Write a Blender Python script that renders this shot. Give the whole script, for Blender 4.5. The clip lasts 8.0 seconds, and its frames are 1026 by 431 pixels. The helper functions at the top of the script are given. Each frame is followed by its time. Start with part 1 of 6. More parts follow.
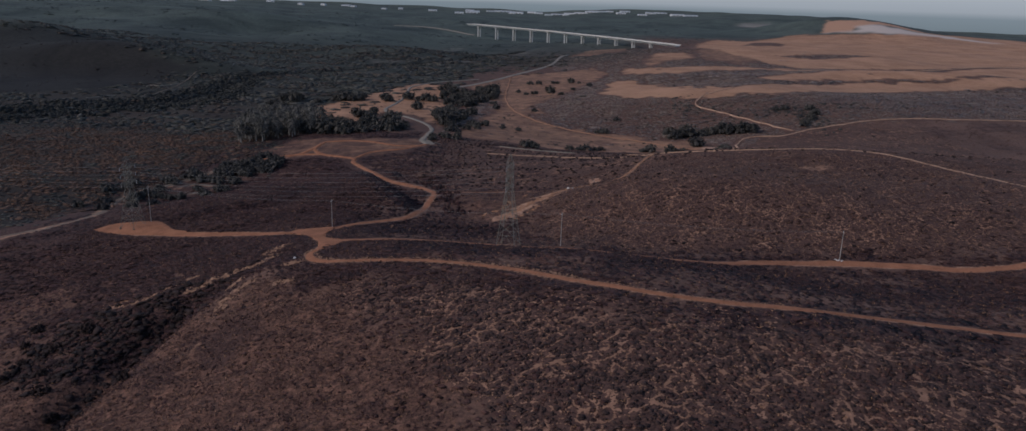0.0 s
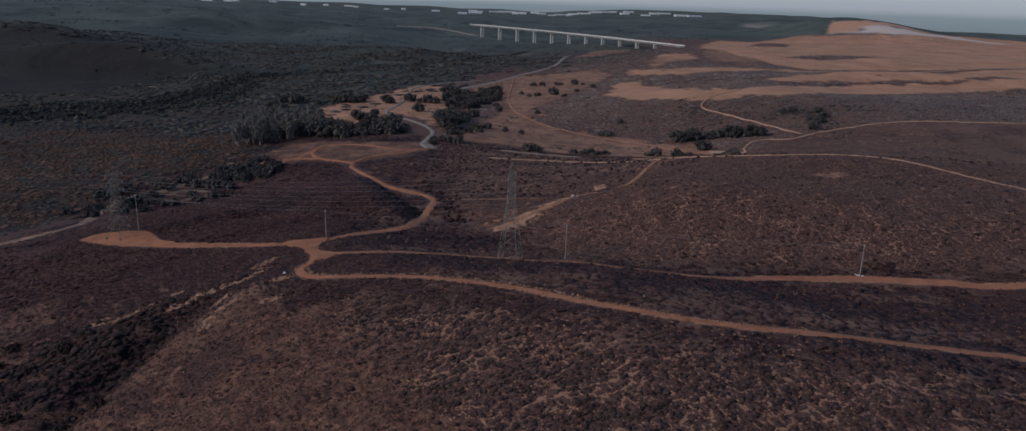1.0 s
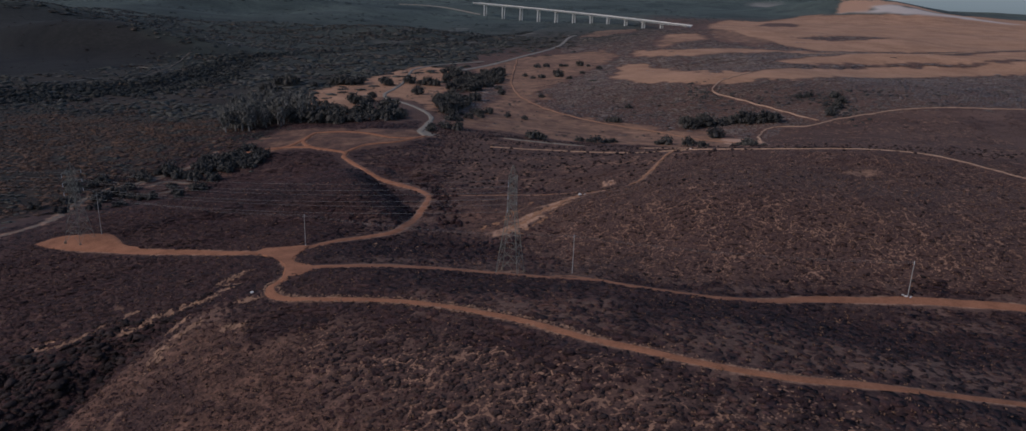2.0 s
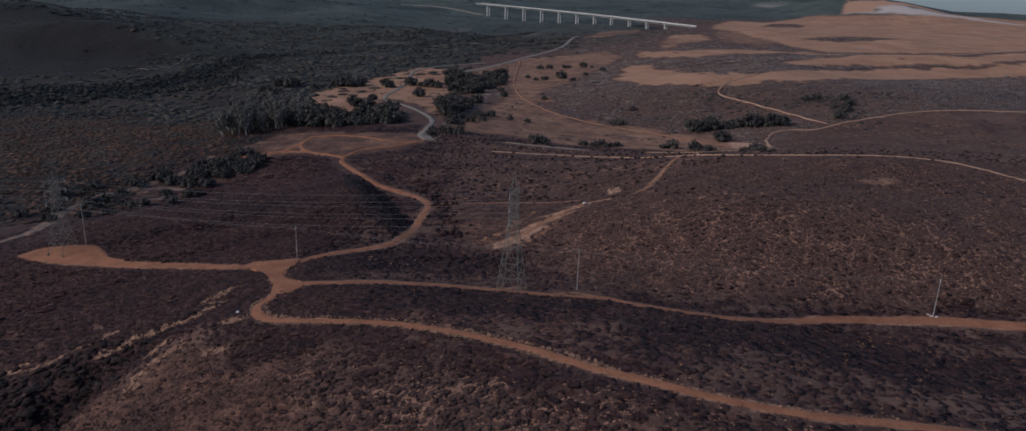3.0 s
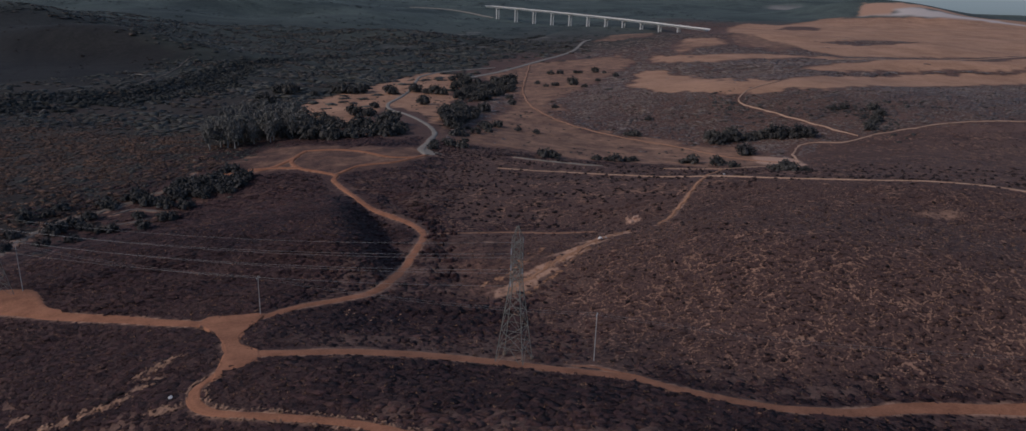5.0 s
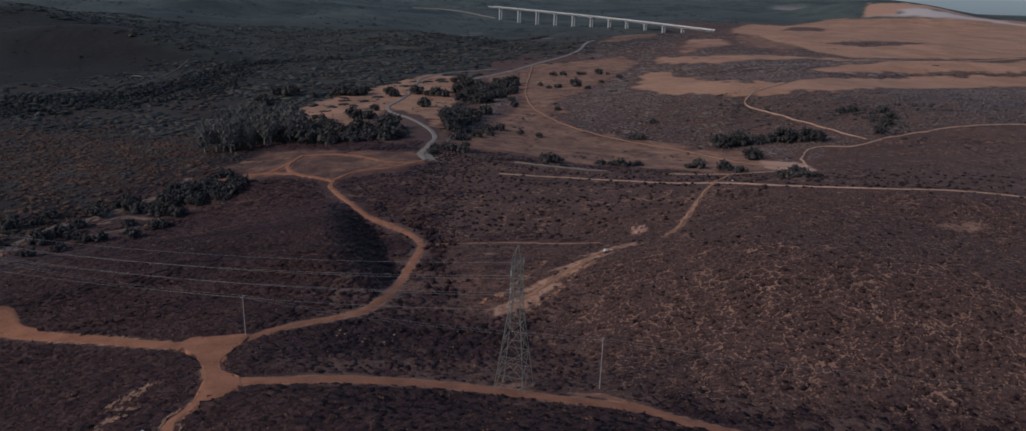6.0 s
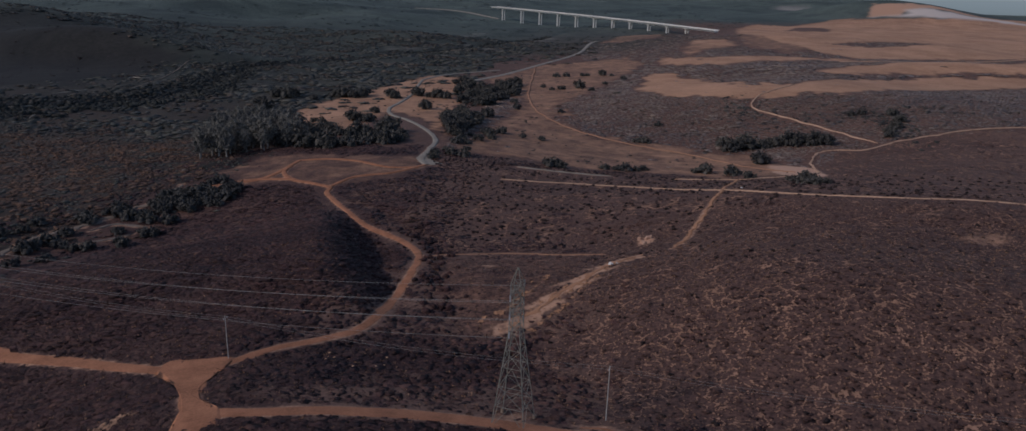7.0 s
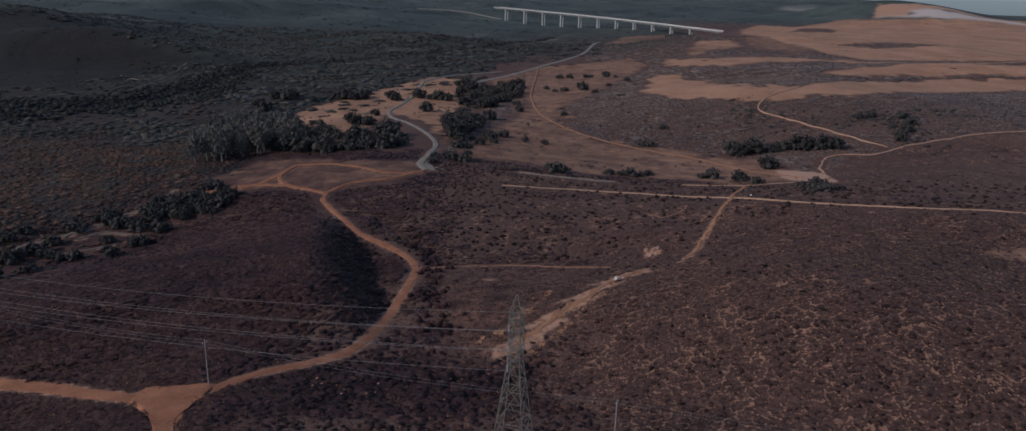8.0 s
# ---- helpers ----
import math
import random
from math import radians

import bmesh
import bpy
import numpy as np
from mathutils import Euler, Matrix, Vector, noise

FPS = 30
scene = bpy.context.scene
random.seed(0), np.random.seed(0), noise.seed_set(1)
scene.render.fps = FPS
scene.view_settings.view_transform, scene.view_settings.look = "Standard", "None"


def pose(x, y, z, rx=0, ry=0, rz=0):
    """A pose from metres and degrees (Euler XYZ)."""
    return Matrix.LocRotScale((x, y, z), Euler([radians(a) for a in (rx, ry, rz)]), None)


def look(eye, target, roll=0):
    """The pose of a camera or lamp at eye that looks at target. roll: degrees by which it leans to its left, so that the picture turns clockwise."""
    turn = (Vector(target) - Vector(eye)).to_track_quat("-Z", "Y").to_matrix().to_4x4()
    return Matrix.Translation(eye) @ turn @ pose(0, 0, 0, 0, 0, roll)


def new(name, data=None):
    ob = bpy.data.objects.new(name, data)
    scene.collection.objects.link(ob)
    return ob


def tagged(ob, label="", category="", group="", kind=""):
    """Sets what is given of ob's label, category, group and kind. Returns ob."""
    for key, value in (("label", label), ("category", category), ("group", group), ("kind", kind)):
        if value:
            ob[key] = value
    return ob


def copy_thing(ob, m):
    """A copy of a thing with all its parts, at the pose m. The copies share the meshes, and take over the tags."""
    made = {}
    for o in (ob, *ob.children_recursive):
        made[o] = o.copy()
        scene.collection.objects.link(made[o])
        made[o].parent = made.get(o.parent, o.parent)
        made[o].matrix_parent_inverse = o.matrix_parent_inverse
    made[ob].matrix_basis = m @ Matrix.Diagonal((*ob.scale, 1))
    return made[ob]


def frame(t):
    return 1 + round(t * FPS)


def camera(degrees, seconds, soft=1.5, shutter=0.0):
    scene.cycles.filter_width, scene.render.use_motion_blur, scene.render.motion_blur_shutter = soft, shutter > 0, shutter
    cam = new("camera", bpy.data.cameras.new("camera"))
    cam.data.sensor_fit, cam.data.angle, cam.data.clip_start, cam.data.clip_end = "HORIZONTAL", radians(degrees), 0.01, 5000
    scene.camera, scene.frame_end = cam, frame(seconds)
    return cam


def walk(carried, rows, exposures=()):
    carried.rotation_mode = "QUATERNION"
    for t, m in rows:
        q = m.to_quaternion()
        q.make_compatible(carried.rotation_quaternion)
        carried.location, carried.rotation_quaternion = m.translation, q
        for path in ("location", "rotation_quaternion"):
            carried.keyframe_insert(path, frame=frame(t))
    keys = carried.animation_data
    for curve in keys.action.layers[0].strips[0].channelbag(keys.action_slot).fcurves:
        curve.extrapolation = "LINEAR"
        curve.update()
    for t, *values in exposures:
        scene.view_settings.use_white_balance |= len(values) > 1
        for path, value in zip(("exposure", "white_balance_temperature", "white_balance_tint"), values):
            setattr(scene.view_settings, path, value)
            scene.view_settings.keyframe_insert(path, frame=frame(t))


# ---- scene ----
cam = camera(68.0, 8.0, soft=1.42)
# seconds, x, y, z, yaw, pitch, roll
ROWS = [
    (0.00, 0.30, -6.67, 66.75, 1.00, -15.67, 1.83),
    (0.25, 0.29, -4.10, 66.77, 1.06, -15.67, 1.83),
    (0.50, 0.28, -1.54, 66.79, 1.12, -15.66, 1.82),
    (0.75, 0.27, 1.03, 66.81, 1.18, -15.66, 1.82),
    (0.90, 0.27, 2.90, 66.83, 1.22, -15.66, 1.81),
    (1.00, 0.26, 4.69, 66.83, 1.24, -15.65, 1.81),
    (1.10, 0.23, 8.57, 66.90, 1.26, -15.96, 1.85),
    (1.20, 0.20, 12.45, 66.97, 1.27, -16.27, 1.88),
    (1.30, 0.17, 16.33, 67.04, 1.29, -16.59, 1.92),
    (1.40, 0.14, 20.21, 67.11, 1.30, -16.90, 1.96),
    (1.50, 0.11, 24.09, 67.18, 1.32, -17.21, 2.00),
    (1.60, 0.11, 25.56, 67.19, 1.34, -17.20, 2.00),
    (1.75, 0.10, 27.43, 67.20, 1.38, -17.20, 1.99),
    (2.00, 0.10, 30.32, 67.22, 1.44, -17.20, 1.99),
    (2.25, 0.09, 32.89, 67.24, 1.50, -17.19, 1.98),
    (2.50, 0.08, 35.45, 67.26, 1.55, -17.19, 1.98),
    (2.75, 0.07, 38.02, 67.28, 1.61, -17.19, 1.97),
    (3.00, 0.06, 40.59, 67.30, 1.67, -17.18, 1.97),
    (3.25, 0.05, 43.15, 67.32, 1.73, -17.18, 1.96),
    (3.50, 0.04, 45.72, 67.34, 1.79, -17.18, 1.95),
    (3.75, 0.04, 48.29, 67.36, 1.85, -17.17, 1.95),
    (4.00, 0.03, 50.85, 67.38, 1.91, -17.17, 1.94),
    (4.25, 0.02, 53.42, 67.40, 1.97, -17.16, 1.94),
    (4.50, 0.01, 55.98, 67.41, 2.03, -17.16, 1.93),
    (4.60, 0.01, 59.68, 67.42, 2.11, -17.14, 1.93),
    (4.70, 0.00, 63.39, 67.43, 2.20, -17.12, 1.93),
    (4.80, -0.00, 67.09, 67.44, 2.28, -17.10, 1.93),
    (4.90, -0.00, 70.79, 67.45, 2.36, -17.08, 1.93),
    (5.00, -0.01, 74.49, 67.45, 2.45, -17.06, 1.92),
    (5.10, -0.01, 75.52, 67.46, 2.47, -17.05, 1.92),
    (5.25, -0.02, 77.06, 67.47, 2.51, -17.05, 1.92),
    (5.50, -0.02, 79.62, 67.49, 2.57, -17.05, 1.91),
    (5.75, -0.03, 82.19, 67.51, 2.62, -17.04, 1.91),
    (6.00, -0.04, 84.75, 67.53, 2.68, -17.04, 1.90),
    (6.25, -0.05, 87.32, 67.55, 2.74, -17.04, 1.90),
    (6.50, -0.06, 89.89, 67.57, 2.80, -17.03, 1.89),
    (6.75, -0.07, 92.45, 67.59, 2.86, -17.03, 1.89),
    (7.00, -0.07, 95.02, 67.61, 2.92, -17.03, 1.88),
    (7.25, -0.08, 97.58, 67.63, 2.98, -17.02, 1.88),
    (7.50, -0.09, 100.15, 67.65, 3.04, -17.02, 1.87),
    (7.75, -0.10, 102.72, 67.67, 3.10, -17.01, 1.86),
    (8.00, -0.11, 105.28, 67.69, 3.16, -17.01, 1.86),
]
EXPOSURE, KELVIN, TINT = -0.75, 6000, 16
walk(cam, [(t, pose(x, y, z, 0, 0, yaw) @ pose(0, 0, 0, 90 + pitch) @ pose(0, 0, 0, 0, 0, roll)) for t, x, y, z, yaw, pitch, roll in ROWS], exposures=((0.0, EXPOSURE, KELVIN, TINT), (8.0, EXPOSURE, KELVIN, TINT)))

# ---- world and light ----
SUN_UP, SUN_FROM = 31.0, (-0.90, -0.436)
world = bpy.data.worlds.new("world")
scene.world = world
world.use_nodes = True
sky = world.node_tree.nodes.new("ShaderNodeTexSky")
sky.sky_type, sky.sun_disc = "NISHITA", False
sky.sun_elevation, sky.sun_rotation = radians(SUN_UP), math.atan2(SUN_FROM[0], SUN_FROM[1])
sky.air_density, sky.dust_density, sky.ozone_density = 1.0, 1.0, 1.5
world.node_tree.nodes["Background"].inputs[1].default_value = 0.15
world.node_tree.links.new(sky.outputs[0], world.node_tree.nodes["Background"].inputs[0])
sun = new("sun", bpy.data.lights.new("sun", "SUN"))
sun.data.energy, sun.data.angle, sun.data.color = 2.5, radians(0.6), (1.0, 0.87, 0.74)
sun.matrix_world = look((SUN_FROM[0] * 100, SUN_FROM[1] * 100, 100 * math.tan(radians(SUN_UP))), (0, 0, 0))


# ---- materials ----
def material(name, rough=0.9, metal=0.0):
    m = bpy.data.materials.new(name)
    m.use_nodes = True
    n = m.node_tree.nodes["Principled BSDF"]
    n.inputs["Roughness"].default_value, n.inputs["Metallic"].default_value = rough, metal
    n.inputs["Specular IOR Level"].default_value = 0.2
    return m, m.node_tree, n


def noise_node(tree, scale, detail=6, rough=0.6, warp=0.0):
    """Noise over real metres."""
    place = tree.nodes.new("ShaderNodeNewGeometry")
    n = tree.nodes.new("ShaderNodeTexNoise")
    n.inputs["Scale"].default_value, n.inputs["Detail"].default_value, n.inputs["Roughness"].default_value = scale, detail, rough
    n.inputs["Distortion"].default_value = warp
    tree.links.new(place.outputs["Position"], n.inputs["Vector"])
    return n.outputs["Fac"]


def ramp(tree, fac, stops):
    r = tree.nodes.new("ShaderNodeValToRGB")
    for k, (p, c) in enumerate(stops):
        e = r.color_ramp.elements[k] if k < 2 else r.color_ramp.elements.new(p)
        e.position, e.color = p, (*c, 1) if len(c) == 3 else c
    tree.links.new(fac, r.inputs[0])
    return r.outputs[0]


def mix(tree, fac, a, b, mode="MIX"):
    m = tree.nodes.new("ShaderNodeMix")
    m.data_type, m.blend_type = "RGBA", mode
    for value, socket in ((fac, m.inputs[0]), (a, m.inputs[6]), (b, m.inputs[7])):
        if isinstance(value, (int, float)):
            socket.default_value = value
        elif isinstance(value, tuple):
            socket.default_value = (*value, 1)
        else:
            tree.links.new(value, socket)
    return m.outputs[2]


def bump(tree, fac, shader, strength, distance):
    b = tree.nodes.new("ShaderNodeBump")
    b.inputs["Strength"].default_value, b.inputs["Distance"].default_value = strength, distance
    tree.links.new(fac, b.inputs["Height"])
    tree.links.new(b.outputs[0], shader.inputs["Normal"])


def plain(name, low, high, scale=1.0, rough=0.85, metal=0.0, relief=0.3, deep=0.05):
    """A surface whose colour wanders between two tones at two scales."""
    m, tree, shader = material(name, rough, metal)
    fine, coarse = noise_node(tree, scale * 4), noise_node(tree, scale * 0.4)
    tone = mix(tree, 0.5, ramp(tree, fine, ((0.3, low), (0.7, high))), ramp(tree, coarse, ((0.35, low), (0.65, high))))
    tree.links.new(tone, shader.inputs["Base Color"])
    bump(tree, fine, shader, relief, deep)
    return m


def foliage(name, dark, light, scale=0.35):
    """Leaves: one tone for each clump, with patches across the land."""
    m, tree, shader = material(name, 0.85)
    island = tree.nodes.new("ShaderNodeNewGeometry").outputs["Random Per Island"]
    own = ramp(tree, island, ((0.0, dark), (1.0, light)))
    patch = ramp(tree, noise_node(tree, 0.03, 5, 0.65), ((0.35, (0.75, 0.72, 0.75)), (0.65, (1.25, 1.15, 1.05))))
    leafy = noise_node(tree, 3.2, 5, 0.8)
    speck = ramp(tree, leafy, ((0.32, (0.62, 0.61, 0.62)), (0.68, (1.38, 1.37, 1.34))))
    tree.links.new(mix(tree, 1.0, mix(tree, 1.0, own, patch, "MULTIPLY"), speck, "MULTIPLY"), shader.inputs["Base Color"])
    bump(tree, leafy, shader, 0.8, 0.35)
    return m


# Ground: the land cover is held in the mesh as amounts of grassland, bare earth, wood floor and pale spoil.
GROUND_MAT, gt, gs = material("ground_cover", 0.95)
cover = gt.nodes.new("ShaderNodeVertexColor")
cover.layer_name = "cover"
split = gt.nodes.new("ShaderNodeSeparateColor")
gt.links.new(cover.outputs["Color"], split.inputs[0])
fine, mid, broad = noise_node(gt, 1.3, 8, 0.7), noise_node(gt, 0.22, 8, 0.65, 0.6), noise_node(gt, 0.02, 6, 0.6)
scrub = mix(gt, mid, ramp(gt, fine, ((0.40, (0.080, 0.047, 0.037)), (0.60, (0.235, 0.136, 0.098)))), ramp(gt, broad, ((0.35, (0.072, 0.045, 0.036)), (0.65, (0.195, 0.113, 0.081)))))
# Second layer: litter and shade in red, dry cover in green, haze in alpha.
litter_shade_haze = gt.nodes.new("ShaderNodeVertexColor")
litter_shade_haze.layer_name = "litter_shade_haze"
litter_shade_share = gt.nodes.new("ShaderNodeSeparateColor")
gt.links.new(litter_shade_haze.outputs["Color"], litter_shade_share.inputs[0])
straw = noise_node(gt, 0.55, 8, 0.8, 0.4)
dry = mix(gt, ramp(gt, mid, ((0.4, (0.15, 0.15, 0.15)), (0.6, (0.7, 0.7, 0.7)))), ramp(gt, fine, ((0.42, (0.030, 0.0180, 0.0150)), (0.58, (0.138, 0.072, 0.053)))), ramp(gt, straw, ((0.43, (0.034, 0.0205, 0.0175)), (0.58, (0.295, 0.156, 0.105)))))
scrub = mix(gt, litter_shade_share.outputs[1], scrub, dry)
scrub = mix(gt, litter_shade_share.outputs[0], scrub, ramp(gt, fine, ((0.40, (0.034, 0.0198, 0.0188)), (0.60, (0.108, 0.0595, 0.0480)))))
def sums(tree, kind, a, b):
    """One step of arithmetic on two sockets or numbers."""
    n = tree.nodes.new("ShaderNodeMath")
    n.operation = kind
    for value, socket in ((a, n.inputs[0]), (b, n.inputs[1])):
        if isinstance(value, (int, float)):
            socket.default_value = value
        else:
            tree.links.new(value, socket)
    return n.outputs[0]


def eased(tree, fac, low, high):
    """0 below low, 1 above high."""
    n = tree.nodes.new("ShaderNodeMapRange")
    n.interpolation_type = "SMOOTHSTEP"
    n.inputs["From Min"].default_value, n.inputs["From Max"].default_value = low, high
    tree.links.new(fac, n.inputs["Value"])
    return n.outputs[0]


def patchy(tree, amount, grain, strength=1.4):
    """An amount of cover broken up into patches with ragged edges."""
    swing = sums(tree, "MULTIPLY", sums(tree, "MULTIPLY", amount, sums(tree, "SUBTRACT", 1.0, amount)), 4 * strength)
    return eased(tree, sums(tree, "ADD", amount, sums(tree, "MULTIPLY", swing, sums(tree, "SUBTRACT", grain, 0.5))), 0.22, 0.74)


field = mix(gt, 0.5, ramp(gt, mid, ((0.32, (0.285, 0.151, 0.087)), (0.68, (0.52, 0.292, 0.172)))), ramp(gt, broad, ((0.36, (0.275, 0.146, 0.084)), (0.64, (0.53, 0.297, 0.175)))))
earth = ramp(gt, fine, ((0.25, (0.36, 0.19, 0.115)), (0.75, (0.56, 0.34, 0.22))))
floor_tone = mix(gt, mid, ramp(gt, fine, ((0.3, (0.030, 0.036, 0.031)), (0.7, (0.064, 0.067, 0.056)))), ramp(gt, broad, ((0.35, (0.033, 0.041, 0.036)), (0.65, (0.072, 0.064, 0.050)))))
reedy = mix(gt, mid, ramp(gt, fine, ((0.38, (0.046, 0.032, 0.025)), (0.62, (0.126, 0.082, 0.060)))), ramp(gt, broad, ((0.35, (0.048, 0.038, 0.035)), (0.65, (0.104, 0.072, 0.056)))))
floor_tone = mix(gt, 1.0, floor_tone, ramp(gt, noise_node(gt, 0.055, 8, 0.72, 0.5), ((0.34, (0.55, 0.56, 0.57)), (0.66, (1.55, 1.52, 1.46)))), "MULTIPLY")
floor_tone = mix(gt, litter_shade_share.outputs[1], floor_tone, reedy)
# Darker floor on the knoll; along the river it holds the bank's shadow.
floor_tone = mix(gt, litter_shade_share.outputs[0], floor_tone, ramp(gt, mid, ((0.3, (0.017, 0.0155, 0.015)), (0.7, (0.038, 0.033, 0.031)))))
# Distance haze painted in: far ground is mixed towards a pale grey-green.
floor_tone = mix(gt, litter_shade_haze.outputs["Alpha"], floor_tone, ramp(gt, mid, ((0.3, (0.060, 0.076, 0.070)), (0.7, (0.120, 0.144, 0.130)))))
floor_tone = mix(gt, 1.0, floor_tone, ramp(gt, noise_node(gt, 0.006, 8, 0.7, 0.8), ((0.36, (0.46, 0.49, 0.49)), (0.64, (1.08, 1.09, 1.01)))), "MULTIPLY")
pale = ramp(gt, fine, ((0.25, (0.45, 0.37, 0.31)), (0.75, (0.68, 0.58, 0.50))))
blotch = noise_node(gt, 0.075, 9, 0.68, 0.4)
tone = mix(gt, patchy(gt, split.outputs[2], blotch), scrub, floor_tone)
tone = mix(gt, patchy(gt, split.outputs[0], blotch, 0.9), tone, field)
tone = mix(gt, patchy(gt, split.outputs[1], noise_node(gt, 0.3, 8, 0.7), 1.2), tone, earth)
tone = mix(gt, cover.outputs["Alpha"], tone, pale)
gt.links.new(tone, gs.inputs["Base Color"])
bump(gt, fine, gs, 0.6, 0.25)

DIRT = plain("red_dirt", (0.184, 0.079, 0.042), (0.420, 0.186, 0.100), 0.55, 0.95, relief=0.5, deep=0.1)
SAND = plain("pale_dirt", (0.34, 0.205, 0.132), (0.52, 0.335, 0.225), 0.35, 0.95, relief=0.4, deep=0.08)
GRAVEL = plain("grey_gravel", (0.20, 0.172, 0.138), (0.32, 0.278, 0.222), 0.3, 0.9)
STEEL = plain("galvanised_steel", (0.15, 0.143, 0.122), (0.24, 0.230, 0.197), 0.8, 0.7, 0.05, 0.1, 0.01)
WIRE = plain("aluminium_cable", (0.22, 0.22, 0.22), (0.30, 0.30, 0.30), 0.8, 0.6, 0.2, 0.05, 0.01)
POLE = plain("weathered_pole", (0.26, 0.245, 0.23), (0.42, 0.40, 0.375), 1.5, 0.85, relief=0.3, deep=0.02)
PORCELAIN = plain("grey_porcelain", (0.30, 0.31, 0.33), (0.42, 0.43, 0.45), 2.0, 0.3)
CRUMB = plain("crumbled_earth", (0.200, 0.112, 0.069), (0.365, 0.218, 0.144), 0.6, 0.95)
LANE_EARTH = plain("lane_earth", (0.140, 0.076, 0.050), (0.370, 0.210, 0.138), 0.3, 0.95, relief=0.4, deep=0.1)
SILT = plain("river_silt", (0.140, 0.108, 0.083), (0.250, 0.192, 0.146), 0.3, 0.95)
RUBBLE = plain("ochre_dirt", (0.25, 0.120, 0.063), (0.45, 0.240, 0.133), 0.5, 0.95, relief=0.5, deep=0.1)
TAN = plain("tan_dirt", (0.24, 0.124, 0.074), (0.39, 0.212, 0.130), 0.3, 0.95)
DUST = plain("grey_brown_dust", (0.125, 0.102, 0.086), (0.215, 0.172, 0.140), 0.3, 0.95)
CONCRETE = plain("concrete", (0.50, 0.49, 0.46), (0.66, 0.64, 0.60), 0.1, 0.85)
STONE = plain("pale_stone", (0.45, 0.42, 0.38), (0.75, 0.72, 0.68), 0.8, 0.9, relief=0.6, deep=0.1)
PINK_ROCK = plain("pinkish_rock", (0.30, 0.180, 0.125), (0.50, 0.33, 0.245), 0.6, 0.95, relief=0.8, deep=0.2)
OCHRE = plain("ochre_rock", (0.34, 0.185, 0.105), (0.56, 0.35, 0.22), 0.6, 0.95, relief=0.8, deep=0.2)
PALE_BARK = plain("pale_bark", (0.13, 0.122, 0.112), (0.25, 0.238, 0.222), 1.2, 0.9)
BARK = plain("grey_bark", (0.13, 0.115, 0.10), (0.27, 0.25, 0.225), 1.2, 0.95)
SHRUB = foliage("dry_scrub_leaves", (0.043, 0.0238, 0.0219), (0.118, 0.0655, 0.0570))
SHRUB_WARM = foliage("warm_scrub_leaves", (0.050, 0.0288, 0.0247), (0.103, 0.0594, 0.0489))
SHRUB_DRY = foliage("dry_hillside_leaves", (0.080, 0.048, 0.041), (0.158, 0.096, 0.077))
SHRUB_CLUMP = foliage("clumped_scrub_leaves", (0.036, 0.0245, 0.0235), (0.082, 0.054, 0.048))
SCRUB_DARK = foliage("dark_scrub_leaves", (0.028, 0.0161, 0.0171), (0.072, 0.0390, 0.0384))
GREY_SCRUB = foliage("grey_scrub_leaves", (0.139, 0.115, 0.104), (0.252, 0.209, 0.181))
SAGE = foliage("grey_green_brush", (0.046, 0.051, 0.045), (0.106, 0.107, 0.093))
GULLY_LEAF = foliage("gully_leaves", (0.017, 0.0125, 0.0125), (0.048, 0.033, 0.031))
# The teal of the distance haze is in this brush colour.
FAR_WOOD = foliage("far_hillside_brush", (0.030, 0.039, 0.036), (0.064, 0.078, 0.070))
BROWN_WOOD = foliage("brown_brush", (0.045, 0.039, 0.034), (0.105, 0.086, 0.070))
TUFT = foliage("dry_grass", (0.13, 0.078, 0.052), (0.33, 0.205, 0.13))
RIVER_LEAF = foliage("river_wood_leaves", (0.020, 0.0235, 0.022), (0.044, 0.047, 0.043))
REED = foliage("straw_reeds", (0.085, 0.053, 0.038), (0.195, 0.118, 0.078))
LEAF = foliage("dark_leaves", (0.035, 0.0375, 0.0370), (0.096, 0.0960, 0.0885))
GUM = foliage("grey_leaves", (0.076, 0.081, 0.077), (0.166, 0.168, 0.156))
RUST = foliage("rusty_leaves", (0.062, 0.041, 0.031), (0.138, 0.084, 0.057))
WALLS = plain("white_cladding", (0.62, 0.63, 0.63), (0.80, 0.80, 0.78), 0.05, 0.6)
ROOFING = plain("pale_roofing", (0.48, 0.50, 0.52), (0.70, 0.71, 0.72), 0.05, 0.6)


def part(name, bm, mat, parent=None, label=""):
    """Links a bmesh as one mesh object under a thing."""
    data = bpy.data.meshes.new(name)
    bm.to_mesh(data)
    bm.free()
    data.materials.append(mat)
    ob = new(name, data)
    ob.parent = parent
    if label:
        tagged(ob, label)
    return ob


def sheet(name, verts, faces, mat, parent=None):
    data = bpy.data.meshes.new(name)
    data.from_pydata(verts, [], faces)
    data.materials.append(mat)
    ob = new(name, data)
    ob.parent = parent
    return ob


def quick(name, verts, faces, mat):
    """A large mesh of triangles straight from arrays."""
    data = bpy.data.meshes.new(name)
    data.vertices.add(len(verts))
    data.vertices.foreach_set("co", np.asarray(verts, np.float32).ravel())
    n = len(faces)
    data.loops.add(3 * n)
    data.loops.foreach_set("vertex_index", np.asarray(faces, np.int32).ravel())
    data.polygons.add(n)
    data.polygons.foreach_set("loop_start", np.arange(0, 3 * n, 3, dtype=np.int32))
    data.update(calc_edges=True)
    data.validate()
    data.materials.append(mat)
    return new(name, data)


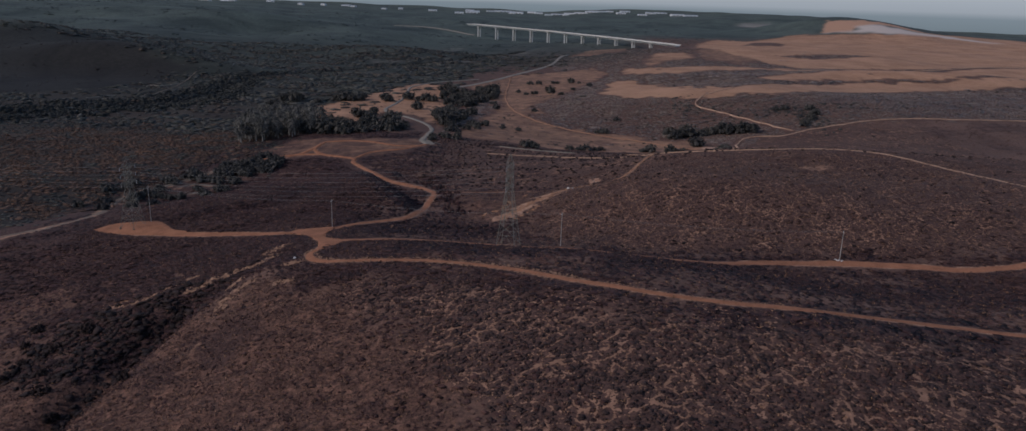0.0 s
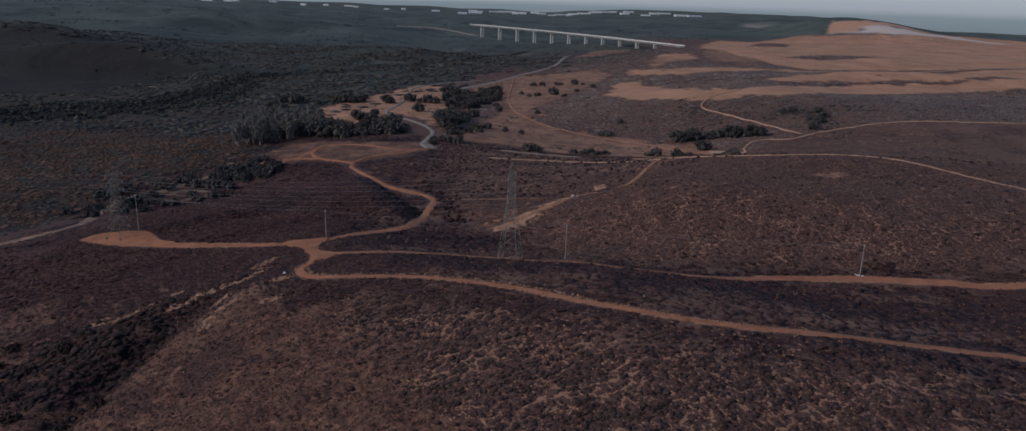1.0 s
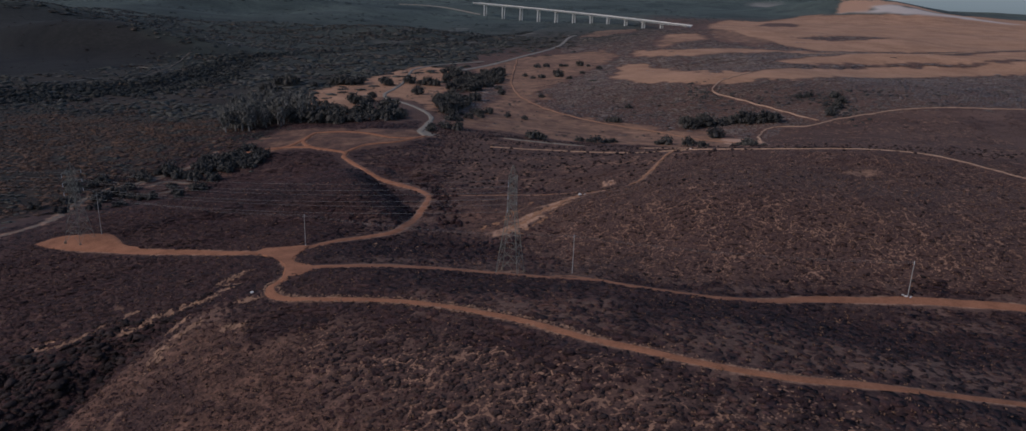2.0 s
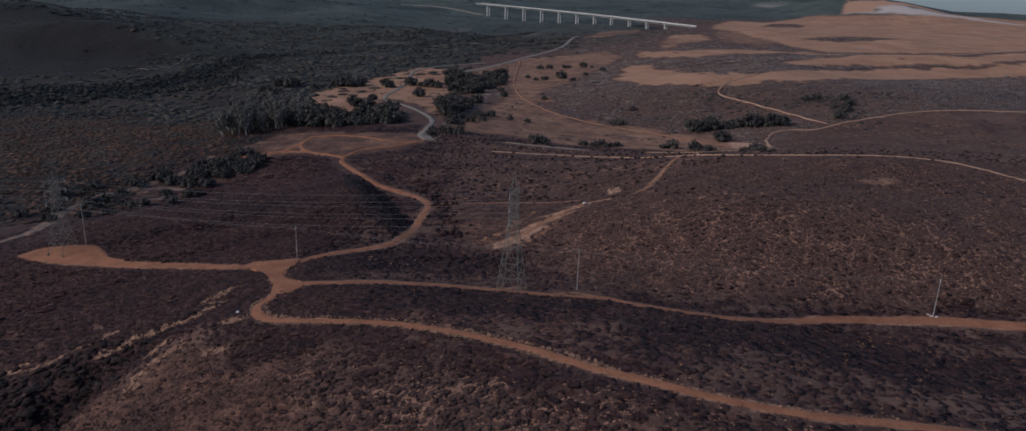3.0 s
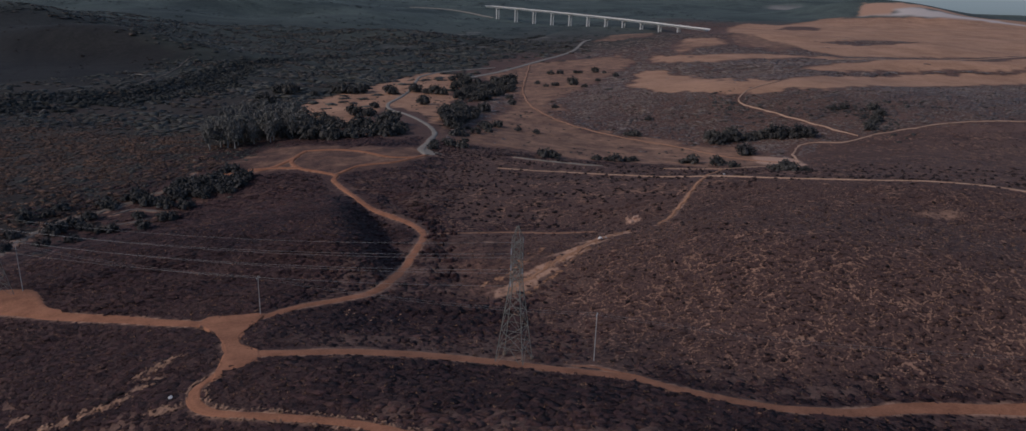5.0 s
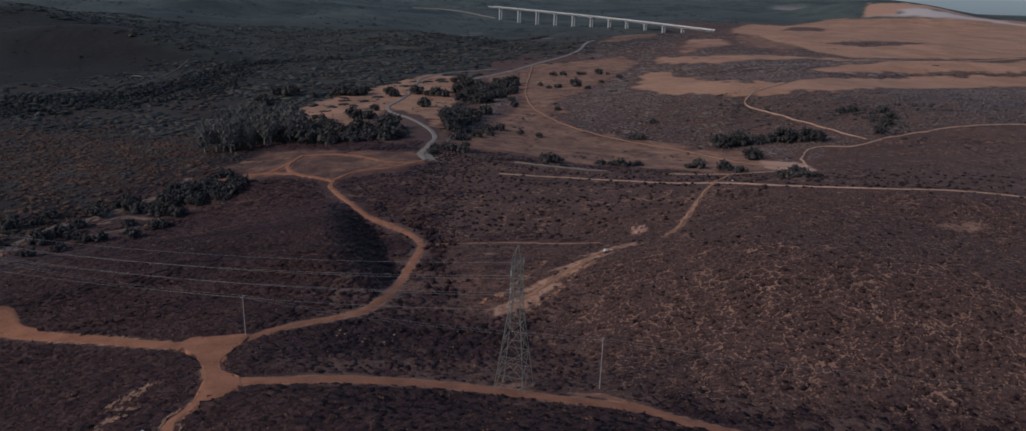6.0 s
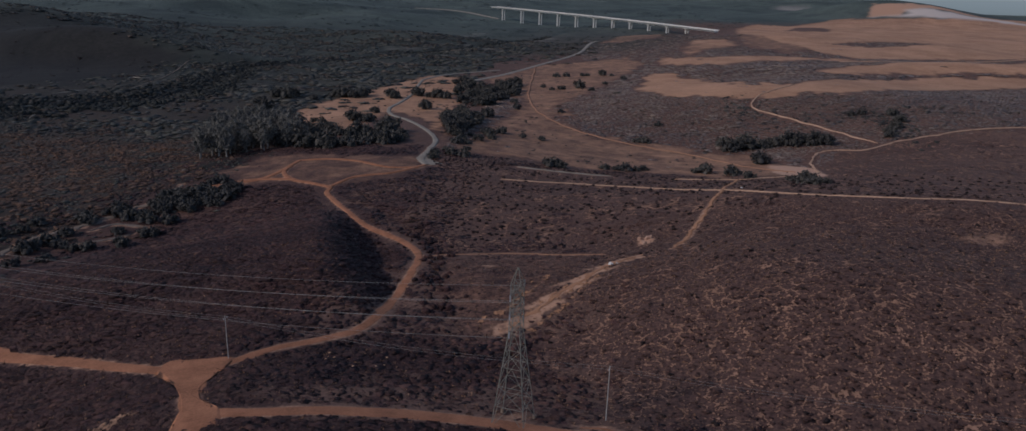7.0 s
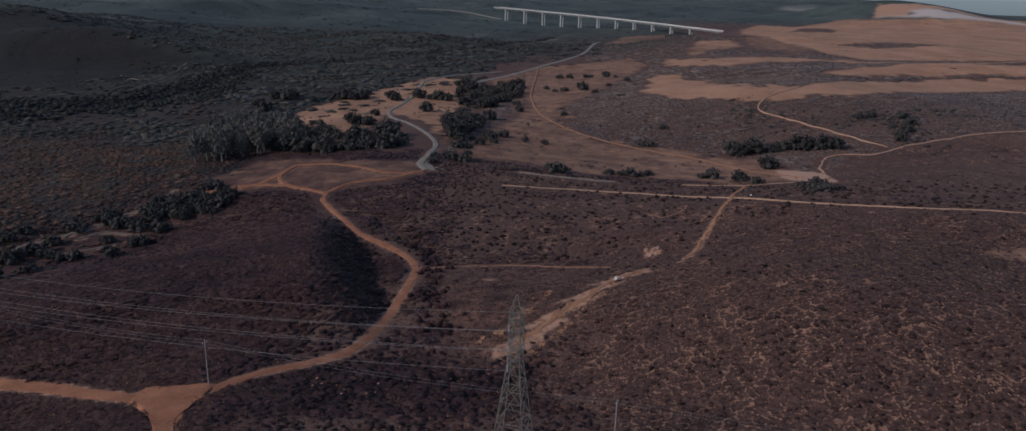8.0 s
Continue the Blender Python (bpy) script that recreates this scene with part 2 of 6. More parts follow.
# ---- landform ----
# Landform: a low ridge between a river valley and a plateau, as sums of soft mounds.
# Each row: y of the mounds, spacing across (centred on x = -20), their heights.
HILLS = (
    (70, 80, (0.4, 1.4, 5, 9.7, 4.7, 0.3, 0.9)),
    (110, 48, (0.1, 0.5, 0.9, -1.1, 1.2, 2.4, 3.9, 1.3, 1.5, 2, 0.3)),
    (145, 40, (0.2, 0.4, 0.8, 0.3, -2.3, 2.8, 3.2, 5.9, 5.2, 1.6, 2.9, 1.1, 0)),
    (180, 40, (0.7, 0.8, 0.8, 1.4, 4.8, 9.1, 6.9, 6.1, 0.2, -2.1, -0.2, -0.3, -0)),
    (210, 36, (1.3, 1.4, 1.7, 1.5, 2.7, 4.2, 2.2, 0.9, -1.6, -0.3, 1.2, 1, 0.5)),
    (240, 36, (1.7, 3.5, 3.9, 3.5, 1.2, 3.6, -0.3, -2.2, 7.2, 7.3, 3.8, 3.1, 1.4)),
    (275, 42, (1.3, 2.8, 4.3, 8.7, 7.2, 7.2, 7.8, 5.6, -0.6, 1.4, 3.1)),
    (315, 48, (-0.7, 0.4, -1.4, 6.4, 2.6, -2.9, -3.1, 3.5, 1.8, 1.9, 4.5)),
    (360, 56, (3.9, -0.2, -6.8, 4.1, 1.8, 0.6, 7.7, -2.4, 0.4)),
    (420, 76, (0.1, 0.9, 2.5, 0.4, -0, 2, 1.9)),
    (500, 100, (-3.1, 7.5, 2.4, 0.5, 7.5)),
    (590, 110, (-5.7, 4.7, 2.5, -12.5, -8.5)),
    (690, 130, (-3.5, 0.9, -5.9, 11.4, 8.5)),
)
HILL_X = np.concatenate([(np.arange(len(h)) - len(h) // 2) * s - 20.0 for y, s, h in HILLS])
HILL_Y = np.concatenate([np.full(len(h), float(y)) for y, s, h in HILLS])
HILL_R = np.concatenate([np.full(len(h), s * 0.8) for y, s, h in HILLS])
HILL_H = np.concatenate([np.array(h, float) for y, s, h in HILLS])
# Far mounds: x, y, radius across, radius along, height
MOUNDS = (
    (-560, 1010, 150, 70, 34), (-800, 1150, 220, 120, 40), (-300, 1450, 160, 110, 16), (1050, 2680, 260, 300, 64),
    (1420, 2750, 260, 250, 14), (420, 1500, 260, 120, 7), (250, 960, 120, 60, 6), (520, 1000, 160, 60, 9),
    (-150, 2600, 200, 200, 22), (-900, 2100, 300, 200, 25), (265, 1810, 140, 110, -11),
)


def step(u):
    return 1 / (1 + np.exp(-np.clip(u, -40, 40)))


def wave(x, y, size, seed):
    """Smooth pseudo-random relief between about -1 and 1."""
    r = np.random.RandomState(seed)
    total = 0 * x
    for k in range(7):
        a, f, p = r.uniform(0, 6.283), r.uniform(0.7, 1.5) / size, r.uniform(0, 6.283)
        q = 1.3 * np.sin((x * np.sin(a + 1.1) + y * np.cos(a + 1.1)) * f * 0.61 + p * 2)
        total = total + np.sin((x * np.cos(a) + y * np.sin(a)) * f * 6.283 + p + q)
    return total / 3.2


def height(x, y):
    """Height of the ground, without the fine relief."""
    x, y = np.asarray(x, float), np.asarray(y, float)
    z = -31 + 34 * step((x - 30) / 55) * step((410 - y) / 38) + 16 * step((x - 150) / 50) * step((y - 520) / 55)
    for hx, hy, hr, hh in zip(HILL_X, HILL_Y, HILL_R, HILL_H):
        z = z + hh * np.exp(-np.clip(((x - hx) ** 2 + (y - hy) ** 2) / (2 * hr * hr), 0, 40))
    z = z + 5.2 * np.exp(-np.clip(((x - 136) / 42) ** 2 + ((y - 316) / 30) ** 2, 0, 40))
    far = step((y - 760) / 60)
    z = z + far * (-5 * step((60 - x + 0.1 * (y - 800)) / 60))
    d = -0.894 * (x + 800) + 0.447 * (y - 700)
    d = d + 70 * wave(x, y, 900, 5)
    z = z + 80 * (1 - np.exp(-np.maximum(d, 0) / 1100)) + step((d - 80) / 60) * 9 * wave(x, y, 420, 8) * (1 - 0.7 * step((y - 2600) / 200))
    z = z + np.clip(0.06 * (x - 150), 0, 58) * step((y - 3350) / 90) * step((1700 - x) / 90)
    for mx, my, ra, rb, hh in MOUNDS:
        z = z + hh * np.exp(-np.clip(((x - mx) / ra) ** 2 + ((y - my) / rb) ** 2, 0, 40))
    z = z + far * step((x - 150) / 60) * 2.5 * wave(x, y, 260, 11)
    return z


# ---- plan of tracks and land cover (x, y) ----
SPUR_ROAD = ((-136, 237.5), (-128, 236), (-119.3, 234.1), (-106.8, 231.1), (-93, 227.9), (-78.9, 223.2), (-68.3, 219.2), (-62.5, 213.5), (-60.5, 207), (-56.5, 201.5), (-50, 200.8), (-44.7, 201.3), (-35.5, 202.9), (-25.2, 204.1), (-17, 204.4), (-8.7, 203.7), (-3.2, 202.5), (2.1, 201.2), (7.4, 200.1), (12.5, 199.0), (18.5, 196.8), (24.7, 192.7), (34.2, 188.3), (43, 187.5), (53.5, 189.5), (64.5, 193), (78.1, 194.4), (90.7, 194.4), (106.9, 191.5), (117.3, 188.2), (125.7, 188.1), (134.6, 189.3), (160, 196), (200, 205))
RIDGE_ROAD = ((-58, 203), (-56.2, 196), (-56.6, 190), (-57.3, 185.5), (-55, 180.5), (-50.5, 177.2), (-44, 175.6), (-34.4, 173.4), (-24.3, 170.7), (-14.6, 166.4), (-7.4, 162), (-1, 157.8), (6.5, 151.8), (13, 147.1), (27.1, 139.6), (39.6, 135.9), (52.6, 135.6), (65.7, 135.6), (78.9, 135.6), (91.4, 134.7), (110, 132), (140, 126), (180, 118))
FORK_TRACK = ((6.5, 204.8), (9.4, 204.6), (11.7, 203.9), (14.3, 202), (17.4, 199.6), (20.2, 196.3), (22.6, 193.4))
WINDING_ROAD = ((-63, 215.5), (-62.6, 220.5), (-58.5, 226.5), (-53.7, 232), (-47.5, 236.5), (-41.2, 243), (-38.8, 251), (-38.2, 267.5), (-38, 290), (-40.2, 316), (-46.8, 333), (-57, 348.2), (-71, 365), (-86, 388), (-96.8, 407.5), (-98.5, 416), (-108, 423), (-120.6, 430.7), (-128.3, 443), (-128.8, 455), (-127.2, 463.5))
LOOP_TRACK = ((-127.2, 463.5), (-111.8, 465.1), (-95.9, 460.2), (-79.5, 450.7), (-65.6, 453))
SPUR_TRACK = ((-128.3, 453), (-131.5, 441), (-136, 432.5), (-148, 427), (-165, 421))
LINK_TRACK = ((-98, 418), (-91.1, 431.7), (-75, 440.6), (-63, 459))
CUT_TRACK = ((-119, 430.5), (-137, 432), (-150, 429.5))
VALLEY_ROAD = ((-62, 460), (-65.4, 466), (-67.2, 475), (-67.4, 500), (-68.5, 527), (-79.4, 565), (-104, 627), (-124, 665), (-135, 706), (-134.6, 747), (-134.5, 797), (-141, 872), (-141.8, 921), (-120, 975), (-70, 1030))
CROSS_TRAIL = ((-39.6, 314), (-28.8, 319.5), (-11.2, 324.4), (6.5, 318.5), (17, 312))
SLIP_TRACK = ((-9, 249), (-5.8, 253.2), (0.5, 262.8), (8, 274.2), (13.5, 283.7), (17, 290), (25, 297))
GULLY_LIP = ((-74, 186.5), (-72, 180), (-73, 173), (-71.8, 165), (-72.3, 156))
STREAK = ((-15.5, 253), (-9.8, 258.6), (-5.8, 267.2), (-3, 274), (1.2, 283))
STREAK_LOW = ((-3, 250), (3, 258), (9, 268), (13, 277))
STEEP_TRACK = ((35, 301.5), (41.5, 315.5), (49.5, 339), (58, 362.5), (67, 388), (76, 420), (93, 470))
CONTOUR_TRAIL = ((-24, 441), (-3, 441.5), (15, 441.5), (43.5, 430), (66, 391), (77, 366), (88, 349), (108, 331.5), (129, 322.5), (147, 313), (157, 300), (166, 282), (176, 259), (188, 236))
SIDE_TRAIL = ((-18, 476), (-2, 474.6), (17.7, 473.4), (30, 473.6))
FOOT_TRAIL = ((62, 472), (78, 470.5), (93, 470))
EAST_TRAIL = ((93, 470), (116, 480), (137, 490), (144, 512), (150, 537), (166, 567), (191, 565), (213.5, 580.6), (246, 595), (268, 605.7), (311, 617), (355, 621.6), (460, 640))
UPPER_TRAIL = ((204, 580), (188, 614.6), (168.6, 649), (152, 676.5), (151.3, 693), (164.2, 721), (190, 752), (206, 772))
FIELD_TRACK = ((-27.6, 1090), (-27.2, 949), (-26.2, 824), (-16.7, 725), (1, 662), (21, 627), (50, 600), (77.4, 581.8), (98, 557), (113, 526.6), (130, 500))
RIVER_TRACK = ((70, 1520), (56, 1474), (28.7, 1278), (-27.6, 1090), (-63.8, 979), (-100, 900))
BANK_LANE = ((-200, 232), (-182, 240), (-170, 252), (-166, 270), (-180, 300), (-190, 322), (-192, 345), (-190, 361), (-184, 371), (-177, 392), (-172, 406), (-171, 420), (-171.5, 428))
FAR_LANE = ((-385, 770), (-388, 789), (-396, 843), (-411, 908), (-418, 945), (-413.5, 959))
FAR_BRANCH = ((-420, 821), (-425, 841), (-412, 838), (-402, 868))
WASH_LANES = (((-413.6, 645.6), (-401.6, 668.7)), ((-423.5, 713), (-411.5, 743.6)), ((-367.8, 602), (-383, 635.3)), ((-393.4, 1001), (-433.5, 1146.5)))
BANK_PATHS = (((-179, 366.4), (-174, 375), (-159.5, 375)), ((-175.3, 352.6), (-167, 359), (-161.5, 367)))
PLATEAU_TRACK = ((352, 1085), (430, 1110), (536, 1190), (680, 1240), (900, 1390))
# name, plan, width, surface, label
TRACKS = (
    ("dirt_road", SPUR_ROAD, 3.3, "dirt", "reddish dirt service road along the ridge below the tower"),
    ("dirt_road", RIDGE_ROAD, 1.9, "dirt", "narrow reddish dirt road along the scrub-covered ridge top"),
    ("dirt_track", FORK_TRACK, 1.3, "dirt", "narrow reddish dirt track beside the service road"),
    ("dirt_road", WINDING_ROAD, 2.3, "dirt", "winding reddish dirt road down to the valley"),
    ("dirt_track", LOOP_TRACK, 2.2, "dirt", "faint reddish dirt loop on the brown flat"),
    ("dirt_track", SPUR_TRACK, 3.0, "dirt", "reddish dirt track crossing the brown flat"),
    ("dirt_track", LINK_TRACK, 2.2, "dirt", "reddish dirt track linking road and gravel lane"),
    ("dirt_track", CUT_TRACK, 2.0, "dirt", "thin reddish dirt track beside the scrub"),
    ("gravel_road", VALLEY_ROAD, 3.2, "gravel", "pale grey gravel road curving into the valley"),
    ("footpath", CROSS_TRAIL, 1.0, "tan", "thin pale footpath across the scrub slope"),
    ("eroded_track", SLIP_TRACK, 1.7, "ochre", "steep eroded pale ochre track on the hillside"),
    ("dirt_track", STEEP_TRACK, 1.7, "ochre", "pale steep dirt track climbing between scrub"),
    ("footpath", CONTOUR_TRAIL, 1.3, "sand", "pale footpath along the crest of the hill"),
    ("gravel_lane", SIDE_TRAIL, 1.9, "gravel", "greyish lane at the foot of the slope"),
    ("footpath", FOOT_TRAIL, 1.5, "sand", "pale bare strip at the foot of the far slope"),
    ("dirt_track", EAST_TRAIL, 1.8, "sand", "pale dirt track along the far slope"),
    ("dirt_track", UPPER_TRAIL, 1.7, "sand", "pale winding track up to the plateau fields"),
    ("dirt_track", FIELD_TRACK, 2.0, "tan", "faint reddish track curving over the brown field"),
    ("gravel_road", RIVER_TRACK, 6.0, "gravel", "pale gravel road beside the riverside trees"),
    ("gravel_lane", BANK_LANE, 3.4, "silt", "grey-brown lane along the foot of the bank"),
    ("gravel_lane", FAR_LANE, 1.5, "silt", "pale lane in the far valley floor"),
    ("gravel_lane", FAR_BRANCH, 1.6, "gravel", "pale lane beside the river trees"),
    *(("gravel_lane", way, 1.6, "gravel", "short pale lane showing between the river thickets") for way in WASH_LANES),
    *(("footpath", way, 1.7, "dust", "greyish path between the bushes of the bank") for way in BANK_PATHS),
    ("dirt_track", PLATEAU_TRACK, 2.5, "sand", "pale track over the plateau fields"),
)
# Land cover outlines
LOOP_FLAT = ((-166, 445), (-152, 478), (-69, 476), (-61, 458), (-74, 430), (-97, 417), (-119, 428), (-143, 423))
BACK_FLAT = ((-212, 683), (-198, 745), (-179, 821), (-147, 953), (-100, 947), (-80, 719), (-66, 528), (-94, 630), (-130, 690), (-127, 600), (-134, 519), (-189, 630))
MID_FIELD = ((-83, 937), (-28, 1106), (105, 1214), (112, 1097), (49, 872), (1, 724), (21, 627), (58, 612), (105, 585), (138, 545), (137, 487), (99, 474), (69, 490), (-27, 497), (-60, 500), (-30, 772))
TERRACE = ((73, 803), (102, 966), (122, 968), (143, 891), (168, 800), (203, 771), (264, 844), (400, 923), (511, 946), (800, 1100), (800, 1030), (473, 879), (371, 829), (228, 716), (193, 719), (158, 711), (145, 718), (113, 744), (91, 767))
UPPER_STRIP = ((143, 1189), (190, 1126), (255, 1155), (326, 1163), (377, 1136), (425, 1040), (329, 1116), (234, 1064), (195, 1024), (129, 1077))
RIGHT_STRIP = ((268, 923), (331, 987), (389, 1016), (666, 1217), (900, 1330), (880, 1180), (518, 960), (460, 951), (354, 926), (284, 905))
KNOB = ((188, 1303), (229, 1443), (291, 1448), (283, 1318), (228, 1272), (183, 1186))
BRIDGE_FIELD = ((72, 1487), (116, 1662), (207, 1725), (212, 1583), (179, 1495), (107, 1465))
PLATEAU = ((374, 1293), (350, 1440), (345, 1634), (408, 1947), (491, 2088), (572, 2087), (781, 2408), (888, 2378), (1104, 2376), (1456, 2601), (2600, 2600), (2600, 1900), (1500, 1650), (686, 1251), (536, 1218), (397, 1150))
EAST_FIELD = ((900, 1400), (1500, 1600), (2400, 1800), (2400, 1400), (1100, 1150))
PAD = ((-149, 241.5), (-146, 246), (-138, 247.8), (-129, 247), (-124.5, 243.5), (-119.5, 238), (-113, 234.8), (-116, 233), (-122, 233.8), (-132, 235.8), (-142, 238))
JUNCTION = ((-73.5, 219.8), (-71.3, 219.0), (-68.1, 215.8), (-63.2, 209.2), (-60.2, 204.0), (-57.9, 198.7), (-56.7, 193.3), (-55.9, 188.3), (-54.8, 189.0), (-55.1, 192.9), (-53.4, 194.2), (-50.9, 197.4), (-53.2, 202.9), (-55.7, 204.0), (-58.2, 206.8), (-60.1, 210.4), (-61.8, 215.8), (-61.7, 220.8), (-60.1, 224.4), (-62.3, 226.5), (-67.5, 225.7), (-73.3, 225.7))
GRAVEL_APRON = ((-70, 473), (-69, 484), (-65, 477), (-60.3, 469.8), (-55.4, 466), (-60, 460.8), (-65.7, 463))
WHITE_LOT = ((124, 532), (120, 498), (130, 469), (140, 478), (143, 514), (133, 528))
BARE_PATCH = ((105, 285.5), (108, 292), (114, 294.5), (119.5, 293), (120, 287), (113, 284))
QUARRY_RED = ((885, 2408), (964, 2601), (1040, 2600), (1180, 2560), (1330, 2500), (1290, 2475), (1120, 2520), (1010, 2470), (966, 2393))
QUARRY_WHITE = ((852, 2402), (986, 2402), (1015, 2475), (1065, 2505), (1158, 2490), (1270, 2470), (1400, 2450), (1460, 2420), (1278, 2400), (1119, 2384))
FAR_SPOIL = ((850, 3250), (960, 3240), (1000, 3330), (880, 3345))
BANK = ((-153, 253), (-153, 270), (-184, 328), (-182, 366), (-166, 402), (-168, 428), (-150, 444), (-139, 420), (-139, 401), (-147, 384), (-160, 348), (-144, 279), (-140, 250))
HOLLOW = ((283, 1318), (300, 1420), (330, 1640), (360, 1650), (370, 1440), (385, 1290), (323, 1196))
BRUSH_STRIPS = (
    ((430, 1400), (560, 1480), (640, 1440), (500, 1360)),
    ((500, 1850), (560, 1990), (640, 1980), (590, 1850)),
)
DRAIN = ((-66, 201), (-72, 188), (-76.5, 181), (-79.5, 176.5), (-81.5, 174.5), (-84, 170), (-86.4, 164.8), (-88, 159.4), (-90, 155.7), (-92.2, 145.7), (-93.8, 136), (-95, 120), (-100, 60))
RAVINE = ((-24, 262), (-30, 285), (-34, 305), (-37, 325), (-48, 345), (-66, 380))
STREAM = ((-520, 470), (-404, 630), (-396, 661), (-375, 678), (-355, 717), (-342, 756), (-338, 810), (-351, 880), (-352, 955), (-335, 992), (-305, 1044), (-219, 1210), (-130, 1360), (-40, 1600), (20, 1900))
RIVERBED = (((-256, 1272), (-150, 1350), (-99, 1308)), ((-219, 1410), (-190, 1560), (-160, 1700)), ((-60, 1440), (-20, 1620)))
GULLY_SLOPE = ((-87, 182), (-80.5, 176.5), (-85, 164.5), (-90, 155.7), (-96, 147.6), (-107, 142), (-119, 149), (-121, 163), (-114, 174.5), (-104, 182), (-95, 185))
REEDS = ((-361, 500), (-330, 570), (-234, 553), (-196, 491), (-170, 440), (-168, 386), (-182, 342), (-172, 290), (-240, 270), (-320, 320), (-380, 420))
KNOLL = ((-820, 1080), (-674, 1165), (-524, 1015), (-440, 965), (-430, 870), (-440, 780), (-480, 720), (-560, 700), (-720, 800))
BROWN_SLOPE = ((-36, 309), (-28, 316), (7, 312), (15, 300), (8, 285), (2, 268), (-6, 251), (-15, 245), (-22, 252), (-23, 270), (-30, 291))
EROSION = (
    ((-68.7, 202.8), (-69.5, 199.4), (-71.4, 197.9), (-72.2, 195.3)), ((-67.9, 193.7), (-68.9, 192.2), (-70.8, 189.8)),
    ((-69.9, 186.9), (-72.3, 185.7), (-74.5, 185.0), (-77.4, 184.3), (-79.4, 183.0)), ((-81.4, 182.2), (-82.7, 180.8), (-84.2, 179.2)),
    ((-85.7, 178.3), (-88.1, 177.7)), ((-89.0, 186.8), (-91.2, 185.9)), ((-94.3, 183.5), (-95.7, 182.8)), ((-96.6, 181.7), (-99.2, 179.3)),
    ((-101.2, 179.3), (-104.9, 178.2)), ((-72.8, 176.9), (-74.7, 172.0)), ((-68.3, 172.4), (-70.7, 168.6)), ((-57.3, 168.2), (-60.9, 168.1)),
    ((-58.5, 179.9), (-61.8, 179.6)), ((-72.1, 165.8), (-72.3, 161.0)))
BROW_Y, BROW_X = (255, 270, 297, 345, 380), (-43, -47, -57, -71, -85)


def near_line(x, y, line):
    """Distance from each place to a line in the plan."""
    best = np.full(np.shape(x), 1e9)
    for (ax, ay), (bx, by) in zip(line[:-1], line[1:]):
        dx, dy = bx - ax, by - ay
        u = np.clip(((x - ax) * dx + (y - ay) * dy) / max(dx * dx + dy * dy, 1e-9), 0, 1)
        best = np.minimum(best, np.hypot(x - ax - u * dx, y - ay - u * dy))
    return best


def inside(x, y, outline, soft=4.0):
    """1 within the outline, 0 outside it, with a soft edge."""
    odd = np.zeros(np.shape(x), bool)
    ring = outline + outline[:1]
    for (ax, ay), (bx, by) in zip(ring[:-1], ring[1:]):
        cross = (ay > y) != (by > y)
        odd ^= cross & (x < (bx - ax) * (y - ay) / ((by - ay) or 1e-9) + ax)
    d = near_line(x, y, ring)
    return np.clip(0.5 + np.where(odd, d, -d) / soft, 0, 1)


def smooth(line, gap):
    """Points along a soft curve through a plan line."""
    p = [np.array(q, float) for q in line]
    p = [2 * p[0] - p[1]] + p + [2 * p[-1] - p[-2]]
    out = []
    for a, b, c, d in zip(p[:-3], p[1:-2], p[2:-1], p[3:]):
        n = max(2, int(np.linalg.norm(c - b) / gap))
        for k in range(n):
            t = k / n
            out.append(0.5 * (2 * b + (c - a) * t + (2 * a - 5 * b + 4 * c - d) * t * t + (3 * b - a - 3 * c + d) * t ** 3))
    return np.array(out + [p[-2]])


CURVES = [smooth(plan, 1.2 if max(q[1] for q in plan) < 500 else 3.0) for _, plan, _, _, _ in TRACKS]


def bay(x, y):
    """How much wider than elsewhere the service road is beside the tower."""
    return 1 + 0.42 * np.exp(-((x + 10) / 20) ** 2 - ((y - 203) / 6) ** 2)


def track_gap(x, y):
    """Distance from each place to the edge of the nearest track."""
    best = np.full(np.shape(x), 1e9)
    for (_, plan, wide, _, _), curve in zip(TRACKS, CURVES):
        px = [q[0] for q in plan]
        py = [q[1] for q in plan]
        near = (x > min(px) - 30) & (x < max(px) + 30) & (y > min(py) - 30) & (y < max(py) + 30)
        if near.any():
            best[near] = np.minimum(best[near], near_line(x[near], y[near], [tuple(q) for q in curve[::2]] + [tuple(curve[-1])]) - wide / 2 * bay(x[near], y[near]))
    for outline in (PAD, JUNCTION):
        best = np.where(inside(x, y, outline, 0.1) > 0.5, -1.0, best)
    return best


def full_height(x, y, gap):
    """The ground with gullies and fine relief, calm along the tracks."""
    z = height(x, y)
    z = z - 4.4 * np.exp(-(near_line(x, y, DRAIN) / 6) ** 2) * step((y - 80) / 10) * step((175 - y) / 4)
    z = z - 1.5 * np.exp(-(near_line(x, y, RAVINE) / 6) ** 2) * step((gap - 5) / 1.5)
    brow = x - np.interp(y, BROW_Y, BROW_X)
    z = z - 6.0 * np.tanh(brow / 7.5) * np.exp(-(brow / 17) ** 2) * step((y - 258) / 5) * step((366 - y) / 8)
    z = z - 3.0 * np.exp(-(near_line(x, y, STREAM) / 12) ** 2)
    rough = np.clip(gap / 5, 0, 1) * np.clip(1.2 - y / 900, 0.35, 1)
    return z + rough * (0.35 * wave(x, y, 34, 21) + 0.22 * wave(x, y, 13, 22) + 0.13 * wave(x, y, 5.5, 23))


